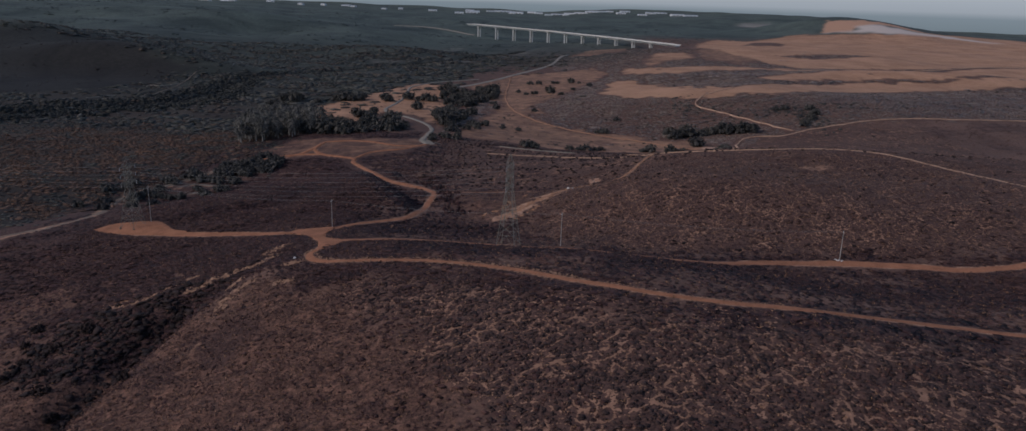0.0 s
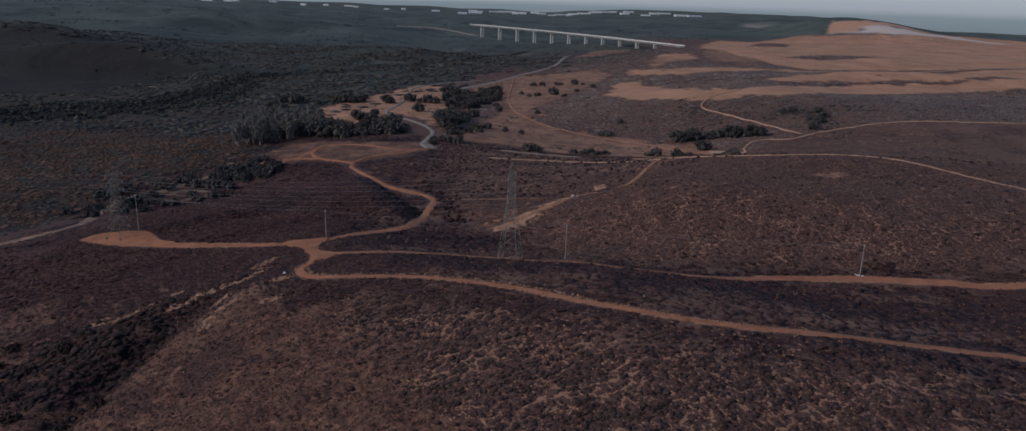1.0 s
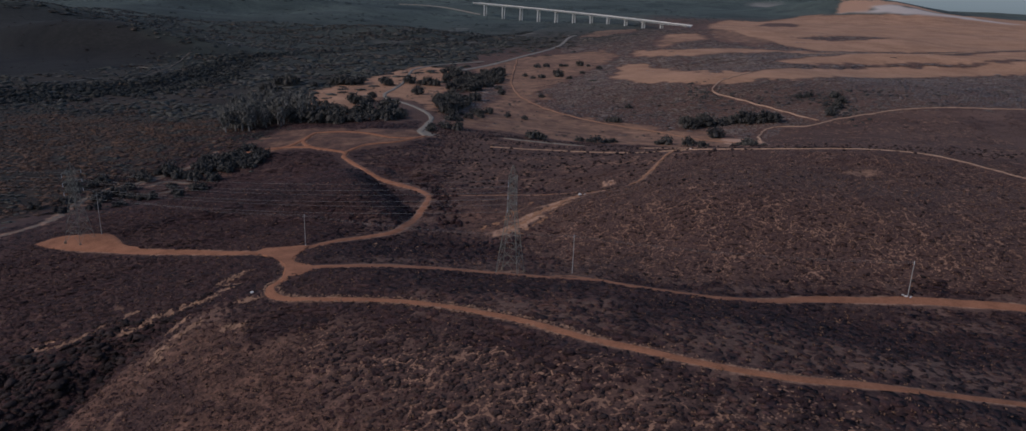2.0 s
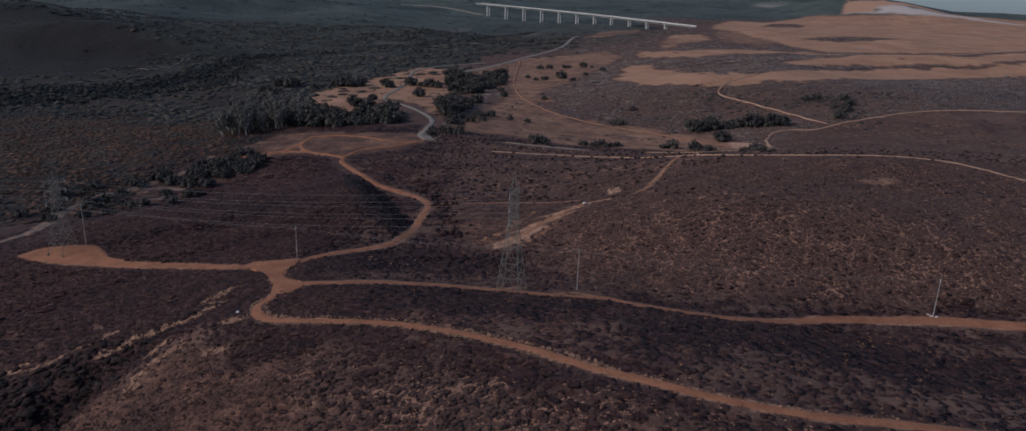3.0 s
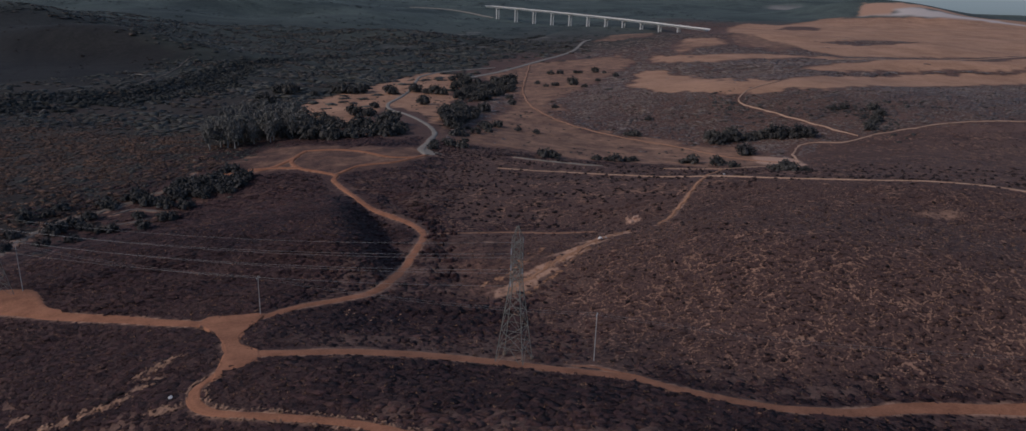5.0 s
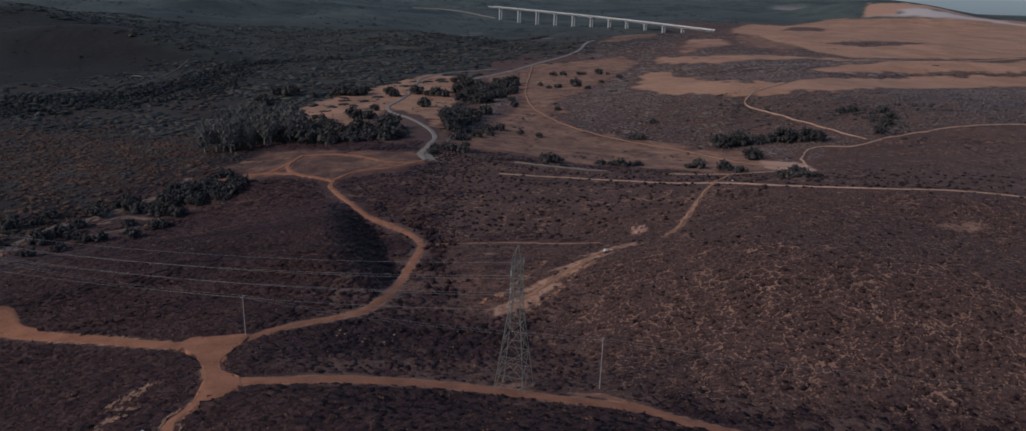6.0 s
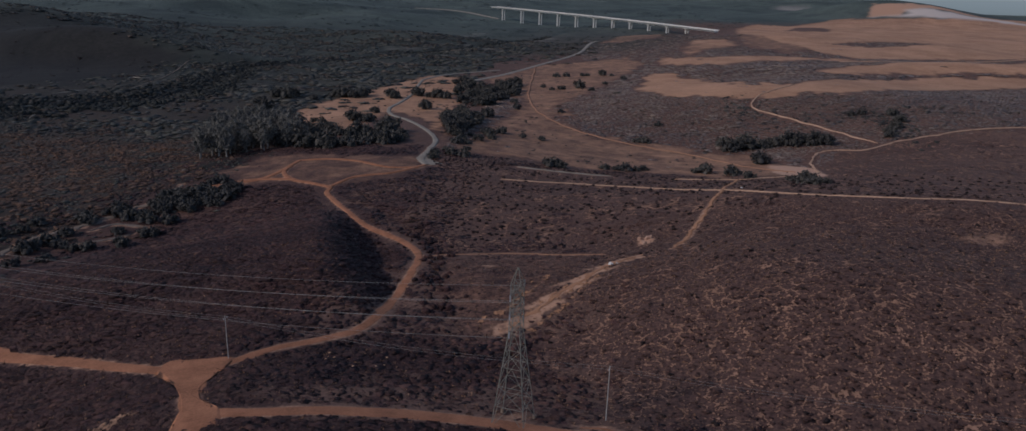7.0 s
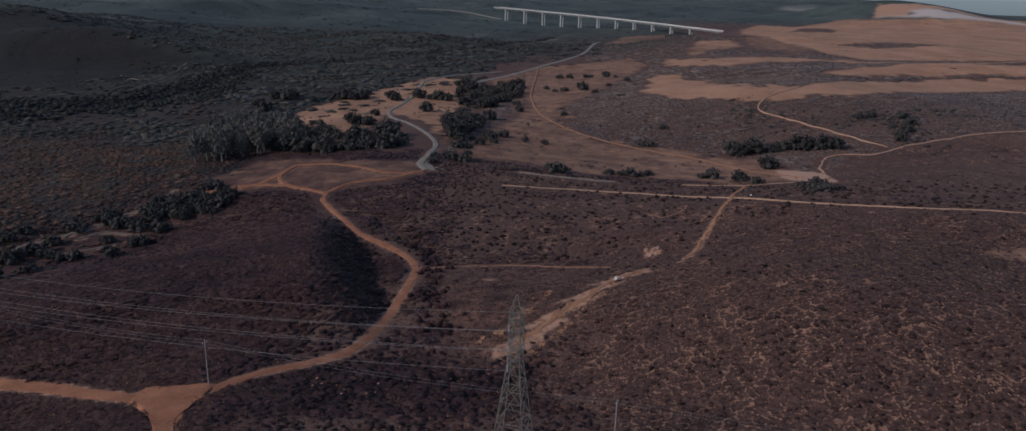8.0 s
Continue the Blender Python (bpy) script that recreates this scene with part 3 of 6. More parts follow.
def steps_between(marks):
    """Grid lines whose spacing eases between (place, spacing) marks."""
    out = [marks[0][0]]
    while out[-1] < marks[-1][0]:
        out.append(out[-1] + float(np.interp(out[-1], [m[0] for m in marks], [m[1] for m in marks])))
    return np.array(out)


GX = np.concatenate([-steps_between(((170, 1.7), (260, 3.5), (500, 9), (800, 26), (1350, 26), (1500, 60), (3900, 160)))[::-1], np.arange(-168.4, -50, 1.8), np.arange(-50, 169.5, 1.35), steps_between(((170, 1.7), (260, 3.5), (500, 9), (800, 26), (1350, 26), (1500, 60), (3900, 160)))])
GY = steps_between(((-260, 40), (60, 4), (90, 1.35), (345, 1.45), (480, 2.6), (700, 4), (1000, 8), (1800, 22), (2300, 18), (2620, 18), (2750, 50), (3000, 60), (4950, 110)))
gx, gy = np.meshgrid(GX, GY)
ggap = track_gap(gx, gy)
gz = full_height(gx, gy, ggap)


def ground_z(x, y):
    """Height of the ground mesh at places in the plan."""
    x, y = np.asarray(x, float), np.asarray(y, float)
    i, j = np.clip(np.searchsorted(GX, x) - 1, 0, len(GX) - 2), np.clip(np.searchsorted(GY, y) - 1, 0, len(GY) - 2)
    u, v = (x - GX[i]) / (GX[i + 1] - GX[i]), (y - GY[j]) / (GY[j + 1] - GY[j])
    return (gz[j, i] * (1 - u) + gz[j, i + 1] * u) * (1 - v) + (gz[j + 1, i] * (1 - u) + gz[j + 1, i + 1] * u) * v


def land_cover(x, y):
    """Amounts of grassland, bare earth, wood floor and pale spoil."""
    ragged = 3.0 * wave(x, y, 18, 31) + (4.5 * wave(x, y, 60, 32) + 3 * wave(x, y, 27, 33)) * np.clip((y - 380) / 200, 0, 1)
    qx, qy = x + ragged, y + 1.2 * ragged * np.clip((y - 380) / 200, 0, 1.5)
    grass = 0 * x
    for outline, share in ((LOOP_FLAT, 0.36), (BACK_FLAT, 0.62), (MID_FIELD, 0.45), (TERRACE, 0.82), (UPPER_STRIP, 0.68), (RIGHT_STRIP, 0.75), (PLATEAU, 0.82), (EAST_FIELD, 0.78), (KNOB, 0.65), (BRIDGE_FIELD, 0.5), (HOLLOW, 0.4)):
        grass = np.maximum(grass, share * inside(qx, qy, outline, 5 + 0.022 * max(abs(outline[0][1]) - 400, 0)))
    for outline in BRUSH_STRIPS:
        grass = grass * (1 - 0.8 * inside(qx, qy, outline, 14))
    grass = np.maximum(grass, 0.16 * inside(x + ragged, y, BANK, 6))
    grass = grass * (1 - 0.25 * step((wave(x, y, 300, 41) - 0.45) / 0.1) * step((y - 1050) / 60))
    bare = 0.78 * np.exp(-(np.min([near_line(x + 0.8 * wave(x, y, 6, 54), y, line) for line in EROSION], axis=0) / 0.8) ** 2) * step((wave(x, y, 5, 51) + 0.05) * 5)
    bare = np.maximum(bare, 0.5 * np.exp(-(near_line(x, y, ((-68, 176), (-68.2, 169), (-70.7, 159), (-70.8, 148.5), (-70.5, 135), (-71.8, 125), (-72, 112))) / 1.2) ** 2) * step(wave(x, y, 5, 52) * 5))
    bare = np.maximum(bare, 0.85 * np.exp(-(near_line(x, y, SLIP_TRACK) / 4.8) ** 2) * step(wave(x, y, 5, 53) * 4 + 1.0))
    bare = np.maximum(bare, 0.4 * np.exp(-(near_line(x, y, STREAK) / 1.5) ** 2) * step(wave(x, y, 4, 56) * 4 + 1.2))
    bare = np.maximum(bare, 0.2 * np.exp(-(near_line(x, y, ((60, 197), (78, 190), (95, 187), (108, 185))) / 2.2) ** 2))
    bare = np.maximum(bare, 0.48 * inside(x + 0.5 * ragged, y, BARE_PATCH, 4))
    bare = np.maximum(bare, np.exp(-(np.hypot(x - 30.5, (y - 324) / 2) / 2.6) ** 2))
    bare = np.maximum(bare, 0.5 * np.exp(-(np.hypot(x + 4.6, y - 206) / 5) ** 2))
    bare = np.maximum(bare, 0.55 * np.exp(-(np.hypot((x + 17.5) / 3, (y - 302) / 4.5)) ** 2))
    bare = np.maximum(bare, inside(qx, qy, QUARRY_RED, 24))
    bare = np.maximum(bare, 0.42 * np.exp(-(near_line(x, y, BANK_LANE[1:8]) / 9) ** 2) * step(5 * wave(x, y, 12, 55)))
    gap = track_gap(x, y)
    bare = np.maximum(bare, 0.55 * np.exp(-(np.maximum(gap, 0) / 0.8) ** 2) * (y < 520))
    valley = step((-177 - x + 0.14 * (y - 420) + 14 * wave(x, y, 70, 61)) / 9) * step((y - 150) / 60) * (1 - grass)
    valley = np.maximum(valley, step((y - 1250 - 0.4 * x) / 60) * step((200 - x + 0.12 * (y - 1300)) / 60) * (1 - grass))
    valley = np.maximum(valley, step((y - 2100) / 200) * (1 - grass))
    spoil = np.maximum(inside(qx + 14 * wave(x, y, 70, 73), qy, QUARRY_WHITE, 22), 0.4 * inside(x, y, FAR_SPOIL, 40))
    spoil = np.maximum(spoil, 0.22 * np.exp(-(np.min([near_line(x, y, line) for line in RIVERBED], axis=0) / 16) ** 2) * step(4 * wave(x, y, 45, 67)))
    spoil = np.maximum(spoil, 0.12 * inside(x + 0.3 * ragged, y, WHITE_LOT, 4))
    bare = np.maximum(bare, 0.95 * inside(x + 0.3 * ragged, y, WHITE_LOT, 4))
    bare = np.maximum(bare, 0.9 * np.exp(-(np.hypot(x + 108, (y - 181) * 1.4) / 3.5) ** 2))
    return grass, bare, valley, spoil


def scrub_density(x, y):
    """How thickly the scrub grows: sparse on the dry spur, thick on the ridge's far side and the western knoll."""
    d = 0.70 + 0.17 * wave(x, y, 45, 81) + 0.16 * wave(x, y, 13, 82)
    d = d + 0.45 * step((near_line(x, y, ((-45, 190), (0, 185), (60, 165), (120, 160))) - 13) / -3)
    d = d + 0.40 * np.exp(-(((x + 80) / 34) ** 2 + ((y - 290) / 65) ** 2))
    d = d + 0.40 * step((-58 - x) / 10) * step((y - 195) / 6) + 0.42 * np.exp(-(((x + 24) / 26) ** 2 + ((y - 231) / 14) ** 2))
    d = d + west_slope(x, y) * (0.45 - 0.26 * step((wave(x, y, 13, 315) + 0.5 * wave(x, y, 5, 316) - 0.35) / 0.15)) + 0.42 * inside(x, y, GULLY_SLOPE, 5) - 0.05 * open_slope(x, y)
    d = d - 0.04 * step((x - 50) / 12) * step((y - 212) / 8) * step((350 - y) / 10)
    d = d + 0.45 * step((below_road(x, y) + 4) / 1) * step((dense_band(x) + 1.5 - below_road(x, y) + 3 * wave(x, y, 16, 74)) / 2) * step((x + 58) / 2)
    d = d + 0.35 * step((13 - near_line(x, y, SPUR_ROAD) + 3 * wave(x, y, 16, 71)) / 2) * step((x - 22) / 3)
    d = d + 0.10 * step((y - 540) / 20)
    return np.clip(d, 0.15, 1.1)


def river_wood(x, y):
    """1 within the dark wooded band along the river, wide upstream and thin towards the viaduct."""
    half = np.interp(y, (470, 640, 720, 760, 810, 900, 960, 1050, 1400), (40, 38, 40, 40, 32, 22, 16, 10, 7))
    return np.exp(-((near_line(x, y, STREAM) + 5 * wave(x, y, 40, 96)) / half) ** 4)


def slope_foot(x, y):
    """Where the brown scrub of the hill gives way to the greyer scrub of the far slope."""
    return np.interp(x, (90, 140, 175, 213, 268, 355, 460), (503, 500, 560, 582, 604, 622, 640)) + 6 * wave(x, y, 25, 75)


def below_road(x, y):
    """How far a place lies south of the ridge road."""
    return np.interp(x, (-60, -50, -34, -7, 13, 27, 40, 90, 180), (186, 177, 173, 162, 147, 140, 136, 135, 118)) - y


def dense_band(x):
    """How far the dense scrub reaches below the ridge road."""
    return 10 + 3.5 * step((12 - x) / 9)


def lane_slope(x, y):
    """The near slope of dark clumps parted by thin pale lanes."""
    return step((x + 34 - 0.55 * (157 - y) + 6 * wave(x, y, 22, 87)) / 3) * step((below_road(x, y) - dense_band(x) + 3 * wave(x, y, 16, 74)) / 2)


def clump_slope(x, y):
    """The eastern hillside, where low clumps leave a net of thin pale gaps."""
    return step((x - 6 + 10 * wave(x, y, 30, 88)) / 3) * step((y - 201 - 0.1 * np.clip(60 - x, 0, 80)) / 2) * step((352 - y) / 4) * step((258 - x + 5 * wave(x, y, 15, 320)) / 2)


def upper_slope(x, y):
    """The dry slopes past the crest, where bare patches show between the shrubs."""
    return step((y - 322 + 6 * wave(x, y, 20, 304)) / 3) * step((slope_foot(x, y) - y) / 4) * step((x + 36) / 6) * step((478 + 2.0 * np.clip(x - 95, 0, 200) - y) / 5) * np.maximum(1 - clump_slope(x, y), (y > 345))


def west_slope(x, y):
    """The smooth dark slope west of the junction."""
    return step((-60 - x + 4 * wave(x, y, 25, 83)) / 4) * step((y - 156 + 0.9 * (x + 90)) / 6) * step((252 - y) / 6)


def open_slope(x, y):
    """The dry grassy spur with small shrubs."""
    spur = step((0.55 * (157 - y) - 34 - x + 5 * wave(x, y, 30, 84)) / 3) * step((x + 130) / 8) * step((below_road(x, y) - 14 - 9 * step((-66 - x) / 4) + 4 * wave(x, y, 20, 77)) / 3) * (1 - inside(x, y, GULLY_SLOPE, 5))
    return np.maximum(spur, inside(x + 2 * wave(x, y, 12, 72), y, BROWN_SLOPE, 5))


def net(x, y, cell, seed):
    """Distance from each place to the nearest lane of a net that parts the scrub into clumps."""
    px = x + 0.30 * cell * wave(x, y, 2.3 * cell, seed) + 0.12 * cell * wave(x, y, 0.8 * cell, seed + 1)
    py = y + 0.30 * cell * wave(x, y, 2.3 * cell, seed + 2) + 0.12 * cell * wave(x, y, 0.8 * cell, seed + 3)
    ix, iy = np.floor(px / cell), np.floor(py / cell)
    first, second = np.full(np.shape(x), 1e9), np.full(np.shape(x), 1e9)
    for a in (-1, 0, 1):
        for b in (-1, 0, 1):
            jx, jy = ix + a, iy + b
            h = np.sin(jx * 127.1 + jy * 311.7 + seed) * 43758.5453
            k = np.sin(jx * 269.5 + jy * 183.3 + seed) * 24634.6345
            d = np.hypot((jx + 0.1 + 0.8 * (h - np.floor(h))) * cell - px, (jy + 0.1 + 0.8 * (k - np.floor(k))) * cell - py)
            second = np.where(d < first, first, np.minimum(second, d))
            first = np.minimum(first, d)
    return (second - first) / 2


def scrub_net(x, y):
    """Distance to the nearest lane in the scrub, and the half width of the lane there."""
    near = y < 175 - 0.2 * x
    gap = np.where(near, net(x, y, 2.6, 601), np.where(upper_slope(x, y) > 0.5, net(x, y, 3.8, 631), net(x, y, 2.5, 611)))
    wide = np.where(near, 0.072 + 0.08 * wave(x, y, 16, 621) + 0.07 * wave(x, y, 6, 622), 0.058 + 0.04 * wave(x, y, 21, 623) + 0.05 * wave(x, y, 7, 624))
    wide = np.where(upper_slope(x, y) > 0.5, 0.06 + 0.15 * wave(x, y, 30, 625) + 0.20 * wave(x, y, 9, 626), wide)
    return gap, wide


gcover = land_cover(gx, gy)
rows_n, cols_n = gx.shape
gi = (np.arange(rows_n - 1)[:, None] * cols_n + np.arange(cols_n - 1)[None, :]).ravel()
gtri = np.concatenate([np.stack([gi, gi + 1, gi + cols_n + 1], 1), np.stack([gi, gi + cols_n + 1, gi + cols_n], 1)])
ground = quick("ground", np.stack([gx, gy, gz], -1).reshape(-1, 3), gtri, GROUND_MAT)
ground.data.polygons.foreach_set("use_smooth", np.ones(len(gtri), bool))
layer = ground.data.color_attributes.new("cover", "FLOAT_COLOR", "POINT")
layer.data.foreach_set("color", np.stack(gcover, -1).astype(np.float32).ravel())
layer = ground.data.color_attributes.new("litter_shade_haze", "FLOAT_COLOR", "POINT")
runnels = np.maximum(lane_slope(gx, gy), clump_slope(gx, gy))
litter_shade_amount = np.clip((scrub_density(gx, gy) - 0.80) / 0.22, 0, 1) * (1 - runnels) + 0.80 * runnels
litter_shade_amount = litter_shade_amount * (1 - 0.6 * step((gy - slope_foot(gx, gy)) / 6))
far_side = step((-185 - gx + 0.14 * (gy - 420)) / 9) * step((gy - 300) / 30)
litter_shade_amount = litter_shade_amount * (1 - 0.65 * far_side)
litter_shade_amount = np.maximum(litter_shade_amount, 0.62 * upper_slope(gx, gy) * step((gx - 250) / -60))
# The knoll's ground is darker as a whole.
litter_shade_amount = np.maximum(litter_shade_amount, inside(gx + 20 * wave(gx, gy, 90, 79), gy, KNOLL, 40))
# The river bank's shadow is put into the ground colour under its trees.
litter_shade_amount = np.maximum(litter_shade_amount, river_wood(gx, gy) * step((gy - 430) / 20))
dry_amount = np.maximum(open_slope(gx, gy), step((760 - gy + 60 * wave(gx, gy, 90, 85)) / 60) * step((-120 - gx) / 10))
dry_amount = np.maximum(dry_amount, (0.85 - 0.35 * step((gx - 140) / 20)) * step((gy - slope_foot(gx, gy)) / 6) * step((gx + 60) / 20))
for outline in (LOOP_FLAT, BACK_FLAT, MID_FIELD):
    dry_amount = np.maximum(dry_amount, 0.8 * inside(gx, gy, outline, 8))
# Alpha rises with distance: the painted haze on the far hills.
layer.data.foreach_set("color", np.stack([litter_shade_amount, dry_amount, 0 * gx, np.clip(step((gy - 1750 - 0.5 * gx) / 160), 0, 1)], -1).astype(np.float32).ravel())
tagged(ground, "scrub-covered hills, brown fields and river valley floor", "ground", kind="structure")

# ---- tracks ----
SURFACES = {"dirt": DIRT, "sand": SAND, "gravel": GRAVEL, "dust": DUST, "tan": TAN, "ochre": RUBBLE, "silt": SILT}


def track(name, curve, wide, mat, label, ragged=False):
    """A worn strip laid on the ground, with ragged edges and two wheel ruts; a ragged one narrows and widens as the scrub creeps in."""
    n = len(curve)
    along = np.gradient(curve, axis=0)
    along /= np.linalg.norm(along, axis=1)[:, None]
    side = np.stack([along[:, 1], -along[:, 0]], 1)
    cells = np.linspace(-1, 1, 9)
    verts = []
    for k, c in enumerate(cells):
        half = wide / 2 * bay(curve[:, 0], curve[:, 1]) * (1 + 0.16 * wave(curve[:, 0] + 40 * np.sign(c), curve[:, 1], 14, 71) + 0.05 * wave(curve[:, 0], curve[:, 1] + 50 * np.sign(c), 3.1, 72))
        p = curve + side * (c * half)[:, None]
        if ragged:
            far = 1 + max(0.0, curve[:, 1].mean() - 450) / 250
            worn = 0.72 + 0.50 * wave(curve[:, 0] + 30 * np.sign(c), curve[:, 1], 5.5 * far, 73) + 0.32 * wave(curve[:, 0], curve[:, 1] + 30 * np.sign(c), 2.1 * far, 74)
            ends = np.minimum(np.minimum(np.arange(n), np.arange(n)[::-1]) / 5, 1)
            drift = 0.30 * wide * wave(curve[:, 0], curve[:, 1], 11 * far, 75)
            p = curve + side * (drift + c * wide / 2 * np.clip(worn, 0.16, 1.5) * ends)[:, None]
        lift = 0.10 + np.minimum(0.003 * np.maximum(p[:, 1] - 280, 0), 0.3) + 0.0005 * np.maximum(p[:, 1] - 500, 0)
        rut = -0.05 * math.exp(-((abs(c) - 0.5) / 0.16) ** 2)
        z = ground_z(p[:, 0], p[:, 1]) + (0.03 if abs(c) == 1 else lift + 0.03 + rut)
        verts.append(np.column_stack([p, z]))
    verts = np.stack(verts, 1).reshape(-1, 3)
    w = len(cells)
    i = (np.arange(n - 1)[:, None] * w + np.arange(w - 1)[None, :]).ravel()
    faces = np.concatenate([np.stack([i, i + 1, i + w + 1], 1), np.stack([i, i + w + 1, i + w], 1)])
    ob = quick(name, verts, faces, mat)
    ob.data.polygons.foreach_set("use_smooth", np.ones(len(faces), bool))
    return tagged(ob, label, name.replace("_", " "), kind="structure")


for (name, plan, wide, surface, label), curve in zip(TRACKS, CURVES):
    track(name, curve, wide, SURFACES[surface], label, wide < 2.0 and name != "dirt_road" or surface in ("silt", "tan"))


def bare_area(name, outline, mat, label):
    """A trampled area of bare earth on the ground."""
    ring = smooth(outline + outline[:1], 1.5)[:-1]
    middle = ring.mean(0)
    shells = [middle + (ring - middle) * s for s in (0.15, 0.4, 0.65, 0.85, 0.97, 1.02)]
    verts = [(*middle, float(ground_z(*middle)) + 0.17)]
    for k, s in enumerate(shells):
        verts += [(x, y, z + (0.04 if k == 5 else 0.155)) for (x, y), z in zip(s, ground_z(s[:, 0], s[:, 1]))]
    n = len(ring)
    faces = [(0, 1 + k, 1 + (k + 1) % n) for k in range(n)]
    for s in range(5):
        for k in range(n):
            a, b = 1 + s * n + k, 1 + s * n + (k + 1) % n
            faces += [(a, a + n, b), (b, a + n, b + n)]
    return tagged(quick(name, verts, faces, mat), label, "dirt area", kind="structure")


bare_area("dirt_pad", PAD, DIRT, "bare reddish dirt pad round the tower's feet")
bare_area("gravel_apron", GRAVEL_APRON, GRAVEL, "pale grey gravel apron at the end of the valley road")
bare_area("dirt_junction", JUNCTION, DIRT, "wide reddish dirt junction where the roads meet")


# ---- small helpers for things ----
def thing(name, x, y, label, category, group="", turn=0.0, up=0.0):
    """An Empty on the ground that carries the parts of a thing."""
    ob = new(name)
    ob.matrix_basis = pose(x, y, float(ground_z(x, y)) + up, 0, 0, turn)
    return tagged(ob, label, category, group)


def beam(bm, a, b, wide, deep=None):
    """A straight bar between two places."""
    a, b = Vector(a), Vector(b)
    m = (b - a).to_track_quat("Z", "Y").to_matrix().to_4x4()
    m.translation = (a + b) / 2
    bmesh.ops.create_cube(bm, size=1, matrix=m @ Matrix.Diagonal((wide, deep or wide, (b - a).length, 1)))


def rod(bm, a, b, r1, r2, sides=8):
    """A tapered round bar between two places."""
    a, b = Vector(a), Vector(b)
    m = (b - a).to_track_quat("Z", "Y").to_matrix().to_4x4()
    m.translation = (a + b) / 2
    bmesh.ops.create_cone(bm, cap_ends=True, segments=sides, radius1=r1, radius2=r2, depth=(b - a).length, matrix=m)


# ---- transmission towers ----
LEVELS = (0, 3.4, 6.6, 9.6, 12.4, 15.0, 16.6, 18.2, 19.8, 21.4, 22.8)


def tower_half(z):
    return float(np.interp(z, (0, 15.0, 22.8, 25.0), (2.8, 0.95, 0.8, 0.05)))


def transmission_tower(x, y, turn, tall, label):
    t = thing("transmission_tower", x, y, label, "transmission tower", "towers of the power line", turn)
    corner = ((1, 1), (-1, 1), (-1, -1), (1, -1))

    def at(k, z):
        h = tower_half(z)
        return corner[k % 4][0] * h, corner[k % 4][1] * h, z * tall

    for k in range(4):
        bm = bmesh.new()
        for a, b in ((-0.6, 15.0), (15.0, 22.8), (22.8, 25.0)):
            beam(bm, at(k, max(a, 0)) if a >= 0 else (corner[k][0] * 2.9, corner[k][1] * 2.9, -0.6), at(k, b), 0.115 if b <= 15 else 0.09)
        leg = part("leg", bm, STEEL, t)
        bm = bmesh.new()
        rod(bm, (corner[k][0] * 2.85, corner[k][1] * 2.85, -1.2), (corner[k][0] * 2.83, corner[k][1] * 2.83, 0.25), 0.42, 0.34, 10)
        part("footing", bm, SILT, leg, "round dusty concrete footing")
    for n, (za, zb) in enumerate(zip(LEVELS[:-1], LEVELS[1:])):
        size = 0.06 if za < 15 else 0.05
        for k in range(4):
            bm = bmesh.new()
            if n:
                beam(bm, at(k, za), at(k + 1, za), size)
            if n % 2 or za >= 15:
                beam(bm, at(k, za), at(k + 1, zb), size)
                beam(bm, at(k + 1, za), at(k, zb), size)
            else:
                top = [(p + q) / 2 for p, q in zip(at(k, zb), at(k + 1, zb))]
                beam(bm, at(k, za), top, size)
                beam(bm, at(k + 1, za), top, size)
            part("brace", bm, STEEL, t)
    for z, s in ((16.0, -1), (16.0, 1), (18.9, -1), (18.9, 1), (21.7, -1), (21.7, 1)):
        bm = bmesh.new()
        h, z = tower_half(z), z * tall
        tip = (0, s * 3.5, z + 0.35)
        for e in (-1, 1):
            beam(bm, (e * h, s * h, z), tip, 0.07)
            beam(bm, (e * h, s * h, z + 1.1), tip, 0.07)
            beam(bm, (e * h, s * h, z + 1.1), (e * h * 0.5, s * 2.1, z + 0.18), 0.05)
        beam(bm, (-h, s * h, z), (h * 0.5, s * 2.1, z + 0.18), 0.05)
        arm = part("crossarm", bm, STEEL, t)
        bm = bmesh.new()
        for k in range(6):
            rod(bm, (0, s * 3.4, z + 0.30 - 0.2 * k), (0, s * 3.4, z + 0.18 - 0.2 * k), 0.13, 0.05, 8)
        part("insulator", bm, PORCELAIN, arm, "grey string of porcelain discs")
    return t


LINE_TURN = -16.1
TOWER_A, TOWER_B = (-4.6, 205.4), (-135.5, 242.8)
transmission_tower(*TOWER_A, LINE_TURN, 1.09, "grey steel lattice power tower beside the dirt road")
transmission_tower(*TOWER_B, LINE_TURN, 0.97, "grey steel lattice power tower on a bare dirt pad")


